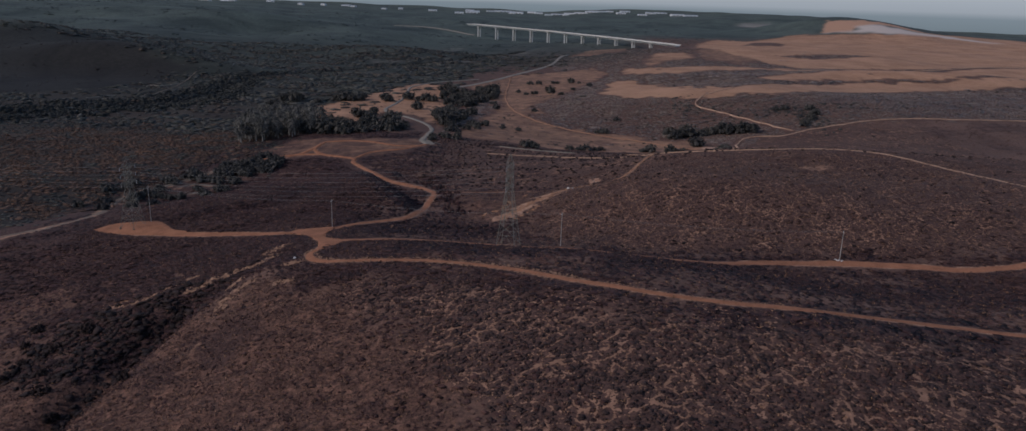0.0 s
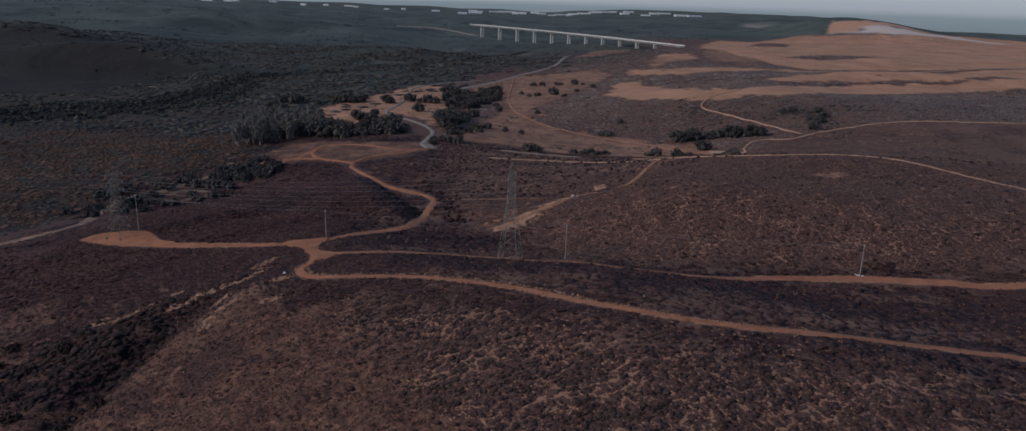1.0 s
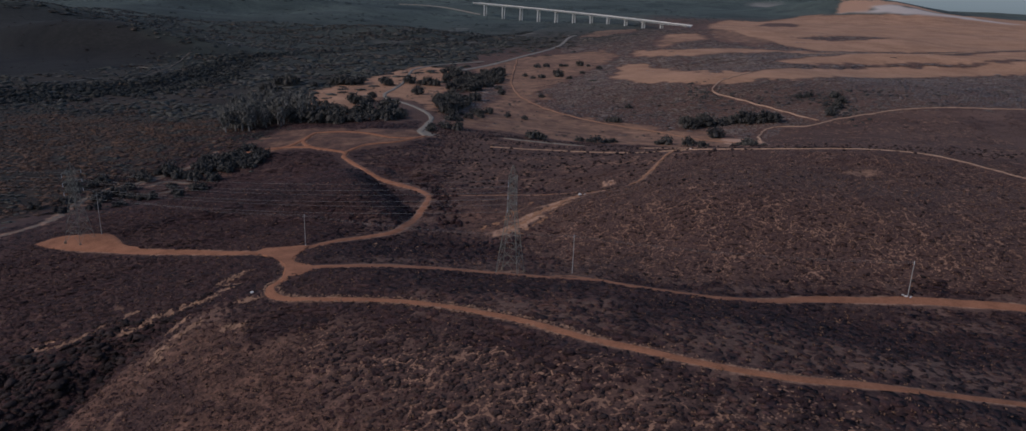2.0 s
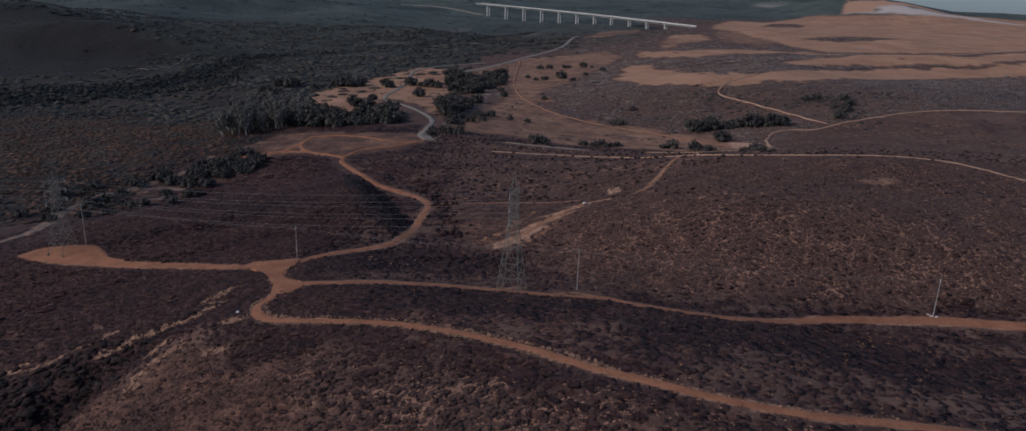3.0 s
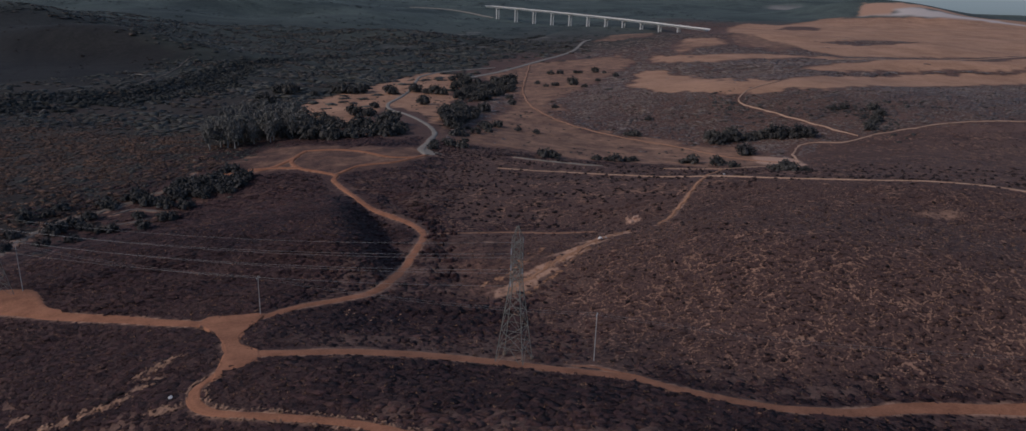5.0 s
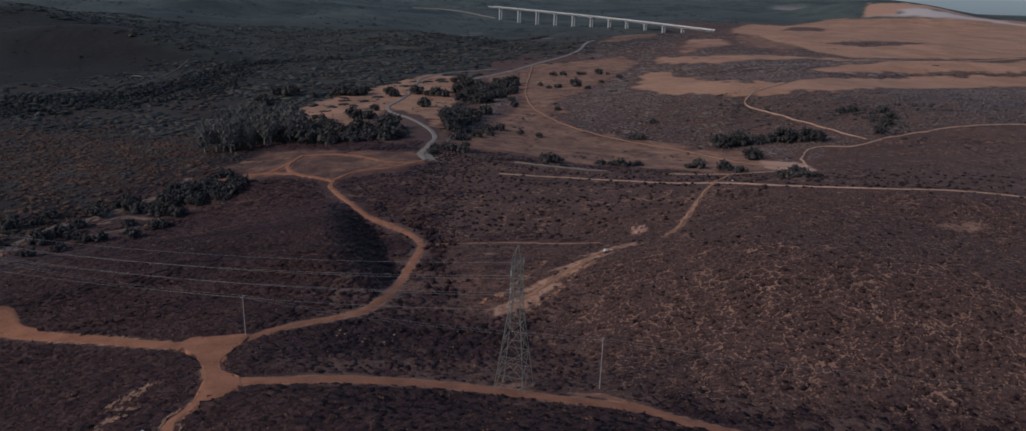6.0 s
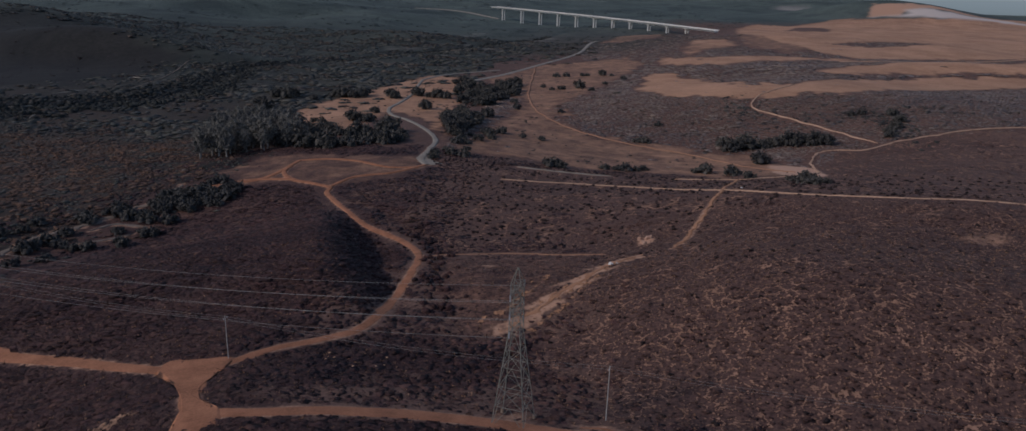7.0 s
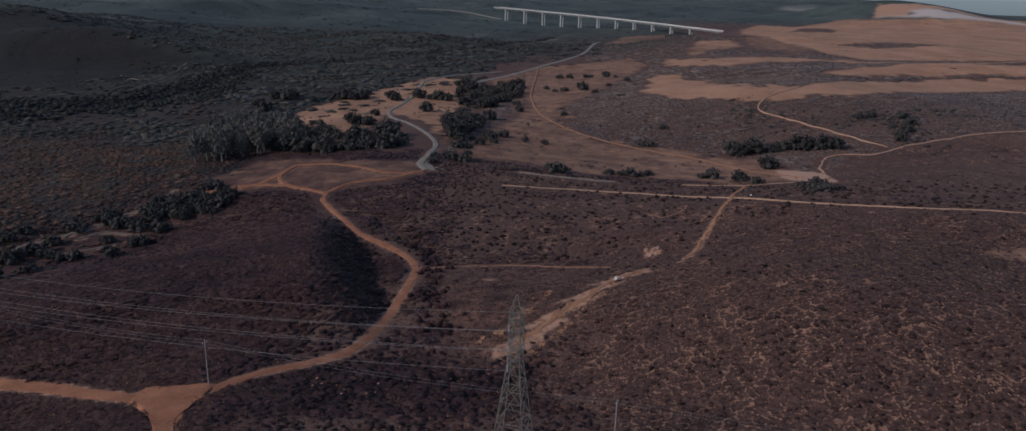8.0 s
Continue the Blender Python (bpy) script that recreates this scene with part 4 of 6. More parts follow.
def cable(name, a, b, sag, r, label, group):
    """A hanging cable between two places."""
    a, b = Vector(a), Vector(b)
    out = (b - a).cross(Vector((0, 0, 1))).normalized() * r
    verts, faces = [], []
    for k in range(25):
        u = k / 24
        p = a.lerp(b, u) - Vector((0, 0, sag * 4 * u * (1 - u)))
        verts += [tuple(p + out * math.cos(q * 1.2566) + Vector((0, 0, r * math.sin(q * 1.2566)))) for q in range(5)]
        if k:
            faces += [(5 * k - 5 + q, 5 * k - 5 + (q + 1) % 5, 5 * k + (q + 1) % 5, 5 * k + q) for q in range(5)]
    faces += [(4, 3, 2, 1, 0), (120, 121, 122, 123, 124)]
    return tagged(sheet(name, verts, faces, WIRE), label, "power cable", group)


def tower_tip(tower, side, z):
    c, s = math.cos(radians(LINE_TURN)), math.sin(radians(LINE_TURN))
    return tower[0] - s * side * 3.4, tower[1] + c * side * 3.4, float(ground_z(*tower)) + (z - 0.3) * (1.09 if tower == TOWER_A else 0.97) - 0.65


TOWER_C = (TOWER_B[0] - 140, TOWER_B[1] + 40)
for z in (16.3, 19.2, 22.0):
    for side in (-1, 1):
        cable("power_cable", tower_tip(TOWER_B, side, z), tower_tip(TOWER_A, side, z), 2.2, 0.016, "thin grey cable slung between the lattice towers", "cables of the power line")
        far_end = (TOWER_C[0], TOWER_C[1] + side * 3.4, tower_tip(TOWER_B, side, z)[2] - 6)
        cable("power_cable", tower_tip(TOWER_B, side, z), far_end, 2.5, 0.016, "thin grey cable running on from the tower over the valley", "cables of the power line")

# ---- utility poles ----
POLES = ((-131, 246.5, 13.0), (-61.6, 225.8, 9.2), (10.9, 208.0, 10.2), (88.3, 196.9, 8.6))


def utility_pole(x, y, tall, label):
    t = thing("utility_pole", x, y, label, "utility pole", "poles of the small line", LINE_TURN)
    bm = bmesh.new()
    rod(bm, (0, 0, -0.8), (0, 0, tall), 0.105, 0.07, 10)
    part("shaft", bm, POLE, t)
    for s in (-1, 1):
        bm = bmesh.new()
        rod(bm, (0, 0, tall - 0.75), (0, s * 0.5, tall - 0.6), 0.035, 0.03, 6)
        bracket = part("bracket", bm, STEEL, t)
        bm = bmesh.new()
        for k in range(3):
            rod(bm, (0, s * 0.5, tall - 0.6 + 0.1 * k), (0, s * 0.5, tall - 0.51 + 0.1 * k), 0.08, 0.05, 8)
        part("insulator", bm, PORCELAIN, bracket)
    bm = bmesh.new()
    rod(bm, (0, 0, tall - 0.03), (0, 0, tall + 0.05), 0.12, 0.09, 10)
    part("cap", bm, STEEL, t)
    return t


POLE_LABELS = ("tall weathered grey pole beside the lattice tower's pad", "weathered grey pole at the edge of the dirt junction", "slim weathered grey pole beside the dirt road", "pale pole with white stones round its foot")
for (x, y, tall), label in zip(POLES, POLE_LABELS):
    utility_pole(x, y, tall, label)
for (ax, ay, at_), (bx, by, bt) in zip(POLES[:-1], POLES[1:]):
    for s in (-0.5, 0.5):
        cable("pole_wire", (ax + 0.14 * s, ay + s, float(ground_z(ax, ay)) + at_ - 0.3), (bx + 0.14 * s, by + s, float(ground_z(bx, by)) + bt - 0.3), 1.4, 0.012, "very thin wire slung between the wooden poles", "wires of the small line")


# ---- stones ----
def lump(bm, centre, size, seed, flat=0.7, level=2, rough=0.35):
    """An uneven rounded lump."""
    made = bmesh.ops.create_icosphere(bm, subdivisions=level, radius=1.0)["verts"]
    for v in made:
        d = 1 + rough * noise.noise(v.co * 1.7 + Vector((seed * 3.1, seed * 1.7, seed)))
        v.co = Vector((v.co.x * d * size[0], v.co.y * d * size[1], v.co.z * d * size[2] * flat)) + Vector(centre)


def boulder(x, y, size, mat, label, group="", flat=0.6):
    bm = bmesh.new()
    lump(bm, (0, 0, size * 0.22), (size, size * 0.75, size), x + y, flat, 2, 0.5)
    ob = part("boulder", bm, mat)
    ob.matrix_basis = pose(x, y, float(ground_z(x, y)), 0, 0, x * 37)
    return tagged(ob, label, "boulder", group)


boulder(-60.8, 183.8, 0.5, STONE, "white boulder beside the bend of the dirt road")
boulder(16.9, 288.5, 0.9, STONE, "white boulder at the head of the eroded track")
boulder(18.6, 289.5, 0.4, STONE, "small white stone at the head of the eroded track")
boulder(75.5, 393, 0.6, STONE, "white stone beside the pale footpath")
for dx, dy, s in ((-0.6, -0.5, 0.45), (0.4, -0.7, 0.35), (-1.0, 0.3, 0.3), (0.1, -1.0, 0.25)):
    boulder(88.3 + dx, 196.9 + dy, s, STONE, "white stone at the foot of the pole", "stones round the pole")
for k in range(9):
    r = random.Random(k)
    boulder(30.5 + r.uniform(-2.2, 2.2), 324 + r.uniform(-5, 5), r.uniform(0.4, 0.95), PINK_ROCK, "pinkish pale rock of the small outcrop in the scrub", "rocks of the outcrop", 1.2)
for k in range(10):
    r = random.Random(100 + k)
    boulder(-38 + r.uniform(-7, 7), 228 + r.uniform(-4, 5), r.uniform(0.14, 0.34), OCHRE, "pale stone lying in the scrub", "stones in the scrub", 0.45)
for k in range(22):
    r = random.Random(200 + k)
    u = k / 21
    line = EROSION[k % 4]
    x, y = (line[0][c] + (line[-1][c] - line[0][c]) * u for c in (0, 1))
    boulder(x + r.uniform(-1.2, 1.2), y + r.uniform(-1.2, 1.2), r.uniform(0.2, 0.5), OCHRE, "ochre rock along the eroded gully head", "rocks of the gully", 0.6)

# ---- viaduct ----
PIER_AT = (0.051, 0.143, 0.231, 0.317, 0.402, 0.486, 0.569, 0.648, 0.729, 0.808, 0.887)


def viaduct():
    ax, ay, az, bx, by, bz = -180.0, 2230.0, 2.0, 322.0, 1720.0, -14.5
    t = new("viaduct")
    t.matrix_basis = pose(0, 0, 0)
    tagged(t, "long pale concrete motorway viaduct on paired piers over the valley", "bridge")
    n, spans = 48, 12

    def mid(u):
        bow = 30 * math.sin(math.pi * u)
        return Vector((ax + (bx - ax) * u + bow * 0.73, ay + (by - ay) * u + bow * 0.69, az + (bz - az) * u))

    across = Vector((0.73, 0.69, 0))
    shape = ((-9, 0.8), (-9, -0.2), (-5.6, -0.7), (-4.8, -2.9), (4.8, -2.9), (5.6, -0.7), (9, -0.2), (9, 0.8), (8.6, 0.8), (8.6, 0), (-8.6, 0), (-8.6, 0.8))
    verts, faces = [], []
    for k in range(n + 1):
        p = mid(k / n)
        verts += [tuple(p + across * a + Vector((0, 0, b))) for a, b in shape]
    w = len(shape)
    for k in range(n):
        for j in range(w):
            a, b = k * w + j, k * w + (j + 1) % w
            faces.append((a, b, b + w, a + w))
    faces += [tuple(range(w))[::-1], tuple(n * w + j for j in range(w))]
    sheet("deck", verts, faces, CONCRETE, t)
    for k in range(1, spans):
        p = mid(PIER_AT[k - 1])
        for s in (-1, 1):
            q = p + across * (s * 4.2) + Vector((0, 0, -2.8))
            foot = float(ground_z(q.x, q.y)) - 2
            bm = bmesh.new()
            top = max(q.z, foot + 2.5)
            beam(bm, (q.x, q.y, foot), (q.x, q.y, top), 3.0, 2.3)
            beam(bm, (q.x, q.y, top - 2.2), (q.x, q.y, top), 4.4, 3.2)
            bmesh.ops.bevel(bm, geom=bm.edges[:], offset=0.3, segments=1, affect="EDGES")
            part("pier", bm, CONCRETE, t)
    for s in (-1, 1):
        verts, faces = [], []
        for k in range(n + 1):
            p = mid(k / n) + across * (s * 10.7)
            verts += [tuple(p + across * a + Vector((0, 0, b))) for a, b in ((-0.15, 0.9), (0.15, 0.9), (0.15, 1.9), (-0.15, 1.9))]
        for k in range(n):
            for j in range(4):
                a, b = k * 4 + j, k * 4 + (j + 1) % 4
                faces.append((a, b, b + 4, a + 4))
        sheet("parapet", verts, faces, CONCRETE, t)
    return t


viaduct()
# road that runs up to the far end of the viaduct
approach = smooth(((-165, 2236), (-230, 2300), (-310, 2340), (-420, 2370)), 20)
track("approach_road", approach, 8, GRAVEL, "pale road on the hillside at the viaduct's far end")


# ---- far sheds on the mesa ----
def warehouse(x, y, long, deep, tall, turn, label):
    t = thing("warehouse", x, y, label, "warehouse", "sheds on the far mesa", turn, -1.0)
    bm = bmesh.new()
    bmesh.ops.create_cube(bm, size=1, matrix=Matrix.Translation((0, 0, tall / 2)) @ Matrix.Diagonal((long, deep, tall, 1)))
    part("wall", bm, WALLS, t)
    bm = bmesh.new()
    v = [bm.verts.new(p) for p in ((-long / 2 - 1, -deep / 2 - 1, tall), (long / 2 + 1, -deep / 2 - 1, tall), (long / 2 + 1, deep / 2 + 1, tall), (-long / 2 - 1, deep / 2 + 1, tall), (-long / 2 - 1, 0, tall + 2.5), (long / 2 + 1, 0, tall + 2.5))]
    for f in ((0, 1, 5, 4), (2, 3, 4, 5), (0, 4, 3), (1, 2, 5), (3, 2, 1, 0)):
        bm.faces.new([v[k] for k in f])
    part("roof", bm, ROOFING, t)
    for k in range(3):
        bm = bmesh.new()
        bmesh.ops.create_cube(bm, size=1, matrix=Matrix.Translation(((k - 1) * long * 0.28, -deep / 2 - 0.15, tall * 0.3)) @ Matrix.Diagonal((long * 0.12, 0.4, tall * 0.6, 1)))
        part("loading_door", bm, STEEL, t)


for k in range(46):
    r = random.Random(300 + k)
    if k < 20:
        x, y = -2350 + k * 110 + r.uniform(-60, 60), 3750 + r.uniform(-80, 80)
    else:
        x, y = -330 + (k - 20) * 44 + r.uniform(-20, 20), 4080 + r.uniform(-160, 160)
    warehouse(x, y, r.uniform(20, 70), r.uniform(18, 35), r.uniform(4, 8), r.uniform(-12, 12), "long white shed on the far mesa")


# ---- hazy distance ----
# Glowing backdrop wall: haze and low sky are painted as a ramp by height.
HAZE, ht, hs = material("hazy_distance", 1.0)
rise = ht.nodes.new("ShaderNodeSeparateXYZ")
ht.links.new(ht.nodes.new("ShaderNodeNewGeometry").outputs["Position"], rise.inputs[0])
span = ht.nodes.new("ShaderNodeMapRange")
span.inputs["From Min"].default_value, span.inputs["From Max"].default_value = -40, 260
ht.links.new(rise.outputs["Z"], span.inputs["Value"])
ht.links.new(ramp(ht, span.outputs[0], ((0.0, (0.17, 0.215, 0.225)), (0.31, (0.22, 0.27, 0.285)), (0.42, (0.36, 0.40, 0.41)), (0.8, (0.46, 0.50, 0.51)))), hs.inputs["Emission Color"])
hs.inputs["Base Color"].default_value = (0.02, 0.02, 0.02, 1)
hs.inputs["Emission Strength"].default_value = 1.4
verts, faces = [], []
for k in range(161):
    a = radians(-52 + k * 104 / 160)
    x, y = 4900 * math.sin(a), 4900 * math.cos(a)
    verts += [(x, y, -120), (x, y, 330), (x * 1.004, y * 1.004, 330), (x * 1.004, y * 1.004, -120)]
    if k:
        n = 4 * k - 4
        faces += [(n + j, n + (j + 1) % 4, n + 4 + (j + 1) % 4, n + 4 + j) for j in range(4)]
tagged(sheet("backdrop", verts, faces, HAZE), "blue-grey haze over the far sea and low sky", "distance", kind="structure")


# ---- vegetation ----
VEG = np.random.RandomState(7)


def dome(sides, rings, seed, rough=0.28):
    """A low uneven half-ball of triangles, one unit across its foot."""
    r = np.random.RandomState(seed)
    v = [(0, 0, 0.95 + 0.1 * r.rand())]
    for k in range(1, rings + 1):
        a = math.pi / 2 * k / rings * 1.12
        for j in range(sides):
            b = 6.283 * (j + 0.5 * (k % 2)) / sides
            d = 1 + rough * r.randn()
            v.append((math.sin(a) * math.cos(b) * d, math.sin(a) * math.sin(b) * d, math.cos(a) * (1 + 0.6 * rough * r.randn()) - (0.15 if k == rings else 0)))
    f = [(0, 1 + j, 1 + (j + 1) % sides) for j in range(sides)]
    for k in range(rings - 1):
        for j in range(sides):
            a, b = 1 + k * sides + j, 1 + k * sides + (j + 1) % sides
            f += [(a, a + sides, b), (b, a + sides, b + sides)]
    return np.array(v), np.array(f)


def sprays(count, seed, size=0.42, low=0.1):
    """Loose leaf sprays standing out of a half-ball."""
    r = np.random.RandomState(seed)
    v, f = [], []
    for k in range(count):
        b, h = r.uniform(0, 6.283), r.uniform(low, 1)
        n = np.array((math.cos(b) * math.sqrt(1 - h * h), math.sin(b) * math.sqrt(1 - h * h), h))
        c = n * r.uniform(0.75, 1.12)
        s, q = r.randn(3), r.randn(3)
        s, q = s / np.linalg.norm(s) * size * r.uniform(0.6, 1.2), q / np.linalg.norm(q) * size * r.uniform(0.6, 1.2)
        v += [c - s * 0.6, c + s * 0.6, c + q + n * 0.15]
        f.append((3 * k, 3 * k + 1, 3 * k + 2))
    return np.array(v), np.array(f)


def joined(*pieces):
    v, f, n = [], [], 0
    for a, b in pieces:
        v.append(a)
        f.append(b + n)
        n += len(a)
    return np.concatenate(v), np.concatenate(f)


def scatter(name, models, x, y, wide, tall, mat, label, category, sink=0.05):
    """Many plants in one mesh: each place takes one of the models, turned and sized."""
    pick, turn = VEG.randint(0, len(models), len(x)), VEG.uniform(0, 6.283, len(x))
    z = ground_z(x, y)
    slim = VEG.uniform(0.72, 1.3, len(x))
    verts, faces, n = [], [], 0
    for k, (mv, mf) in enumerate(models):
        w = np.where(pick == k)[0]
        if not len(w):
            continue
        c, s = np.cos(turn[w])[:, None], np.sin(turn[w])[:, None]
        mx = mv[None, :, 0] * slim[w][:, None]
        px = x[w][:, None] + (mx * c - mv[None, :, 1] * s) * wide[w][:, None]
        py = y[w][:, None] + (mx * s + mv[None, :, 1] * c) * wide[w][:, None]
        pz = z[w][:, None] - sink + mv[None, :, 2] * tall[w][:, None]
        verts.append(np.stack([px, py, pz], -1).reshape(-1, 3))
        faces.append((mf[None] + (np.arange(len(w)) * len(mv))[:, None, None]).reshape(-1, 3) + n)
        n += verts[-1].shape[0]
    ob = quick(name, np.concatenate(verts), np.concatenate(faces), mat)
    ob.data.polygons.foreach_set("use_smooth", np.ones(len(ob.data.polygons), bool))
    return tagged(ob, label, category, kind="stuff")


def lattice(x0, x1, y0, y1, cell, loose=0.33):
    """Jittered places, about one to a cell."""
    a, b = np.meshgrid(np.arange(x0, x1, cell), np.arange(y0, y1, cell * 0.87))
    a = a + (np.arange(len(b))[:, None] % 2) * cell / 2
    return (a + VEG.uniform(-loose, loose, a.shape) * cell).ravel(), (b + VEG.uniform(-loose, loose, b.shape) * cell).ravel()


def scrub_places(x0, x1, y0, y1, cell):
    x, y = lattice(x0, x1, y0, y1, cell)
    grass, bare, valley, spoil = land_cover(x, y)
    keep = (np.min([near_line(x, y, line) for line in EROSION + (STREAK, STREAK_LOW)], axis=0) > 1.0) & (track_gap(x, y) > 0.6 + 2.4 * np.clip((y - 270) / 80, 0, 1)) & (VEG.rand(len(x)) < (0.72 + 0.26 * scrub_density(x, y)) * (1 - np.clip(3.2 * grass, 0, 0.996)) * (1 - 0.9 * bare) * (1 - 0.8 * valley) * (1 - spoil))
    return x[keep], y[keep]


def slimmer(model, share):
    return model[0] * (share, share, 1), model[1]


SHRUBS_NEAR = [joined(slimmer(dome(5, 2, s, 0.36), 0.86), sprays(5, s + 50, 0.36, 0.0)) for s in range(9)]
SHRUBS_MID = [joined(dome(5, 2, s + 20, 0.36), sprays(6, s + 80, 0.42, 0.0)) for s in range(6)]
SHRUBS_FAR = [dome(4, 2, s + 40, 0.34) for s in range(6)]
SPRIGS = [sprays(6, s + 160, 0.7, 0.1) for s in range(6)]
for name, box, cell, models, label in (
    ("scrub", (-175, 190, 86, 345), 1.65, SHRUBS_NEAR, "dry scrub over the ridge and slopes"),
    ("scrub", (-130, 130, -90, 86), 3.4, SHRUBS_FAR, "dry scrub on the slope behind the spur"),
    ("scrub", (190, 330, 130, 345), 2.3, SHRUBS_MID, "dry scrub on the eastern shoulder of the ridge"),
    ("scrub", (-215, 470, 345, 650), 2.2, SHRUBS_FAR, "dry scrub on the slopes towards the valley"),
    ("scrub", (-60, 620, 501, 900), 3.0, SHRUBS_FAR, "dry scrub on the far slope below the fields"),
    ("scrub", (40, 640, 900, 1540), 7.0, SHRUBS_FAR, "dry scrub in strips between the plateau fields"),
):
    x, y = scrub_places(*box, cell)
    far = y > slope_foot(x, y)
    x, y = (x[far], y[far]) if box[2] == 501 else (x[~far], y[~far]) if box[2] == 345 else (x, y)
    big = np.clip(1 + 0.13 * VEG.randn(len(x)), 0.5, 1.4) * cell * (0.44 + 0.36 * scrub_density(x, y)) * (1 + 0.22 * wave(x, y, 27, 92))
    big = np.minimum(big, np.maximum(0.95 * track_gap(x, y), 0.25)) if box[3] == 345 else big
    keep = VEG.rand(len(x)) > np.maximum(np.maximum(lane_slope(x, y) * (y > 86), clump_slope(x, y)), np.maximum(0.45 * open_slope(x, y), 0.75 * inside(x, y, BROWN_SLOPE, 5)))
    x, y, big = x[keep], y[keep], big[keep]
    big = big * (1 - 0.40 * open_slope(x, y))
    if box[2] == 345:
        gap, wide = scrub_net(x, y)
        big = big * np.where(upper_slope(x, y) > 0.5, VEG.uniform(0.5, 1.0, len(x)) * np.clip((gap - wide) / 0.8, 0.2, 1), 1)
    tall = big * VEG.uniform(0.09, 0.20, len(x)) * (1 - 0.45 * np.clip((scrub_density(x, y) - 0.82) / 0.2, 0, 1)) * np.where(near_line(x, y, CONTOUR_TRAIL) < 8, 0.35, 1) * np.where(near_line(x, y, SPUR_ROAD) < 12, 0.5, 1)
    tall = tall * (1 - 0.3 * west_slope(x, y)) * (0.45 if box[2] > 500 else 1)
    dark = VEG.rand(len(x)) < np.clip((scrub_density(x, y) - 0.82) / 0.2, 0.06, 0.96) * np.clip((180 - x) / 110, 0.06, 1)
    thin = SHRUB if box[2] < 190 and box[0] < 0 else SHRUB_DRY if box[0] > 0 else SHRUB_WARM
    if box[2] == 345:
        east = ~dark & (VEG.rand(len(x)) < np.clip((x - 60) / 80, 0, 0.95))
        scatter(name, models, x[east], y[east], big[east], tall[east], SHRUB_DRY, "dry brown " + label, "scrub")
        x, y, big, tall, dark = x[~east], y[~east], big[~east], tall[~east], dark[~east]
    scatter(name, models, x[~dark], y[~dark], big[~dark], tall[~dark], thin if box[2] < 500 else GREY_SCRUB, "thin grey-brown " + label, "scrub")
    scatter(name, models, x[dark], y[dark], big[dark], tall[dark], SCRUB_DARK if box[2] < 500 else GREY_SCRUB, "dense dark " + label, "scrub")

# scrub parted into clumps by bare lanes: dark on the near slope, low and brown on the eastern hillside
MAT_NEAR = [joined(dome(5, 2, s + 200, 0.30), sprays(4, s + 500, 0.26, 0.2)) for s in range(9)]
MAT_FAR = [joined(dome(4, 2, s + 220, 0.28), sprays(2, s + 520, 0.30, 0.3)) for s in range(9)]


def bare_lanes(zone, box, cell, lift, label, shape=scrub_net, mat=LANE_EARTH, lumps=0.0):
    """Thin ragged patches of bare earth along the lanes of the net, or of another shape."""
    more, aside = 0.42 * (box[1] - box[0]), 10 + 0.25 * (box[3] - box[2])
    xs, ys = np.arange(box[0] - aside, box[1] + aside, cell), np.arange(box[2] - more, box[3] + more, cell)
    x, y = np.meshgrid(xs, ys)
    turn, mx, my = 0.6, (box[0] + box[1]) / 2, (box[2] + box[3]) / 2
    x, y = mx + (x - mx) * math.cos(turn) - (y - my) * math.sin(turn), my + (x - mx) * math.sin(turn) + (y - my) * math.cos(turn)
    on = (y > box[2]) & (y < box[3]) & (x > box[0]) & (x < box[1])
    on[on] = VEG.rand(on.sum()) < zone(x[on], y[on])
    gap, wide = shape(x[on], y[on])
    on[on] = gap < wide + VEG.uniform(-0.05, 0.07, on.sum())
    on[on] = ((land_cover(x[on], y[on])[1] < 0.5) | (shape != scrub_net)) & (track_gap(x[on], y[on]) > (0.6 if shape == scrub_net else 0.1))
    j, i = np.where(on[:-1, :-1])
    px, py = x + VEG.uniform(-0.42, 0.42, x.shape) * cell, y + VEG.uniform(-0.42, 0.42, x.shape) * cell
    verts = np.stack([px, py, ground_z(px, py) + lift + (lumps * np.maximum(wave(px, py, 1.1, 305) + 0.5 * wave(px, py, 0.5, 306), -0.3) if lumps else 0)], -1).reshape(-1, 3)
    w = len(xs)
    k = j * w + i
    faces = np.concatenate([np.stack([k, k + 1, k + w + 1], 1), np.stack([k, k + w + 1, k + w], 1)])
    used, faces = np.unique(faces, return_inverse=True)
    ob = quick("bare_lanes" if shape == scrub_net else "eroded_earth", verts[used], faces.reshape(-1, 3), mat)
    ob.data.polygons.foreach_set("use_smooth", np.ones(len(ob.data.polygons), bool))
    tagged(ob, label, "bare earth", kind="stuff")


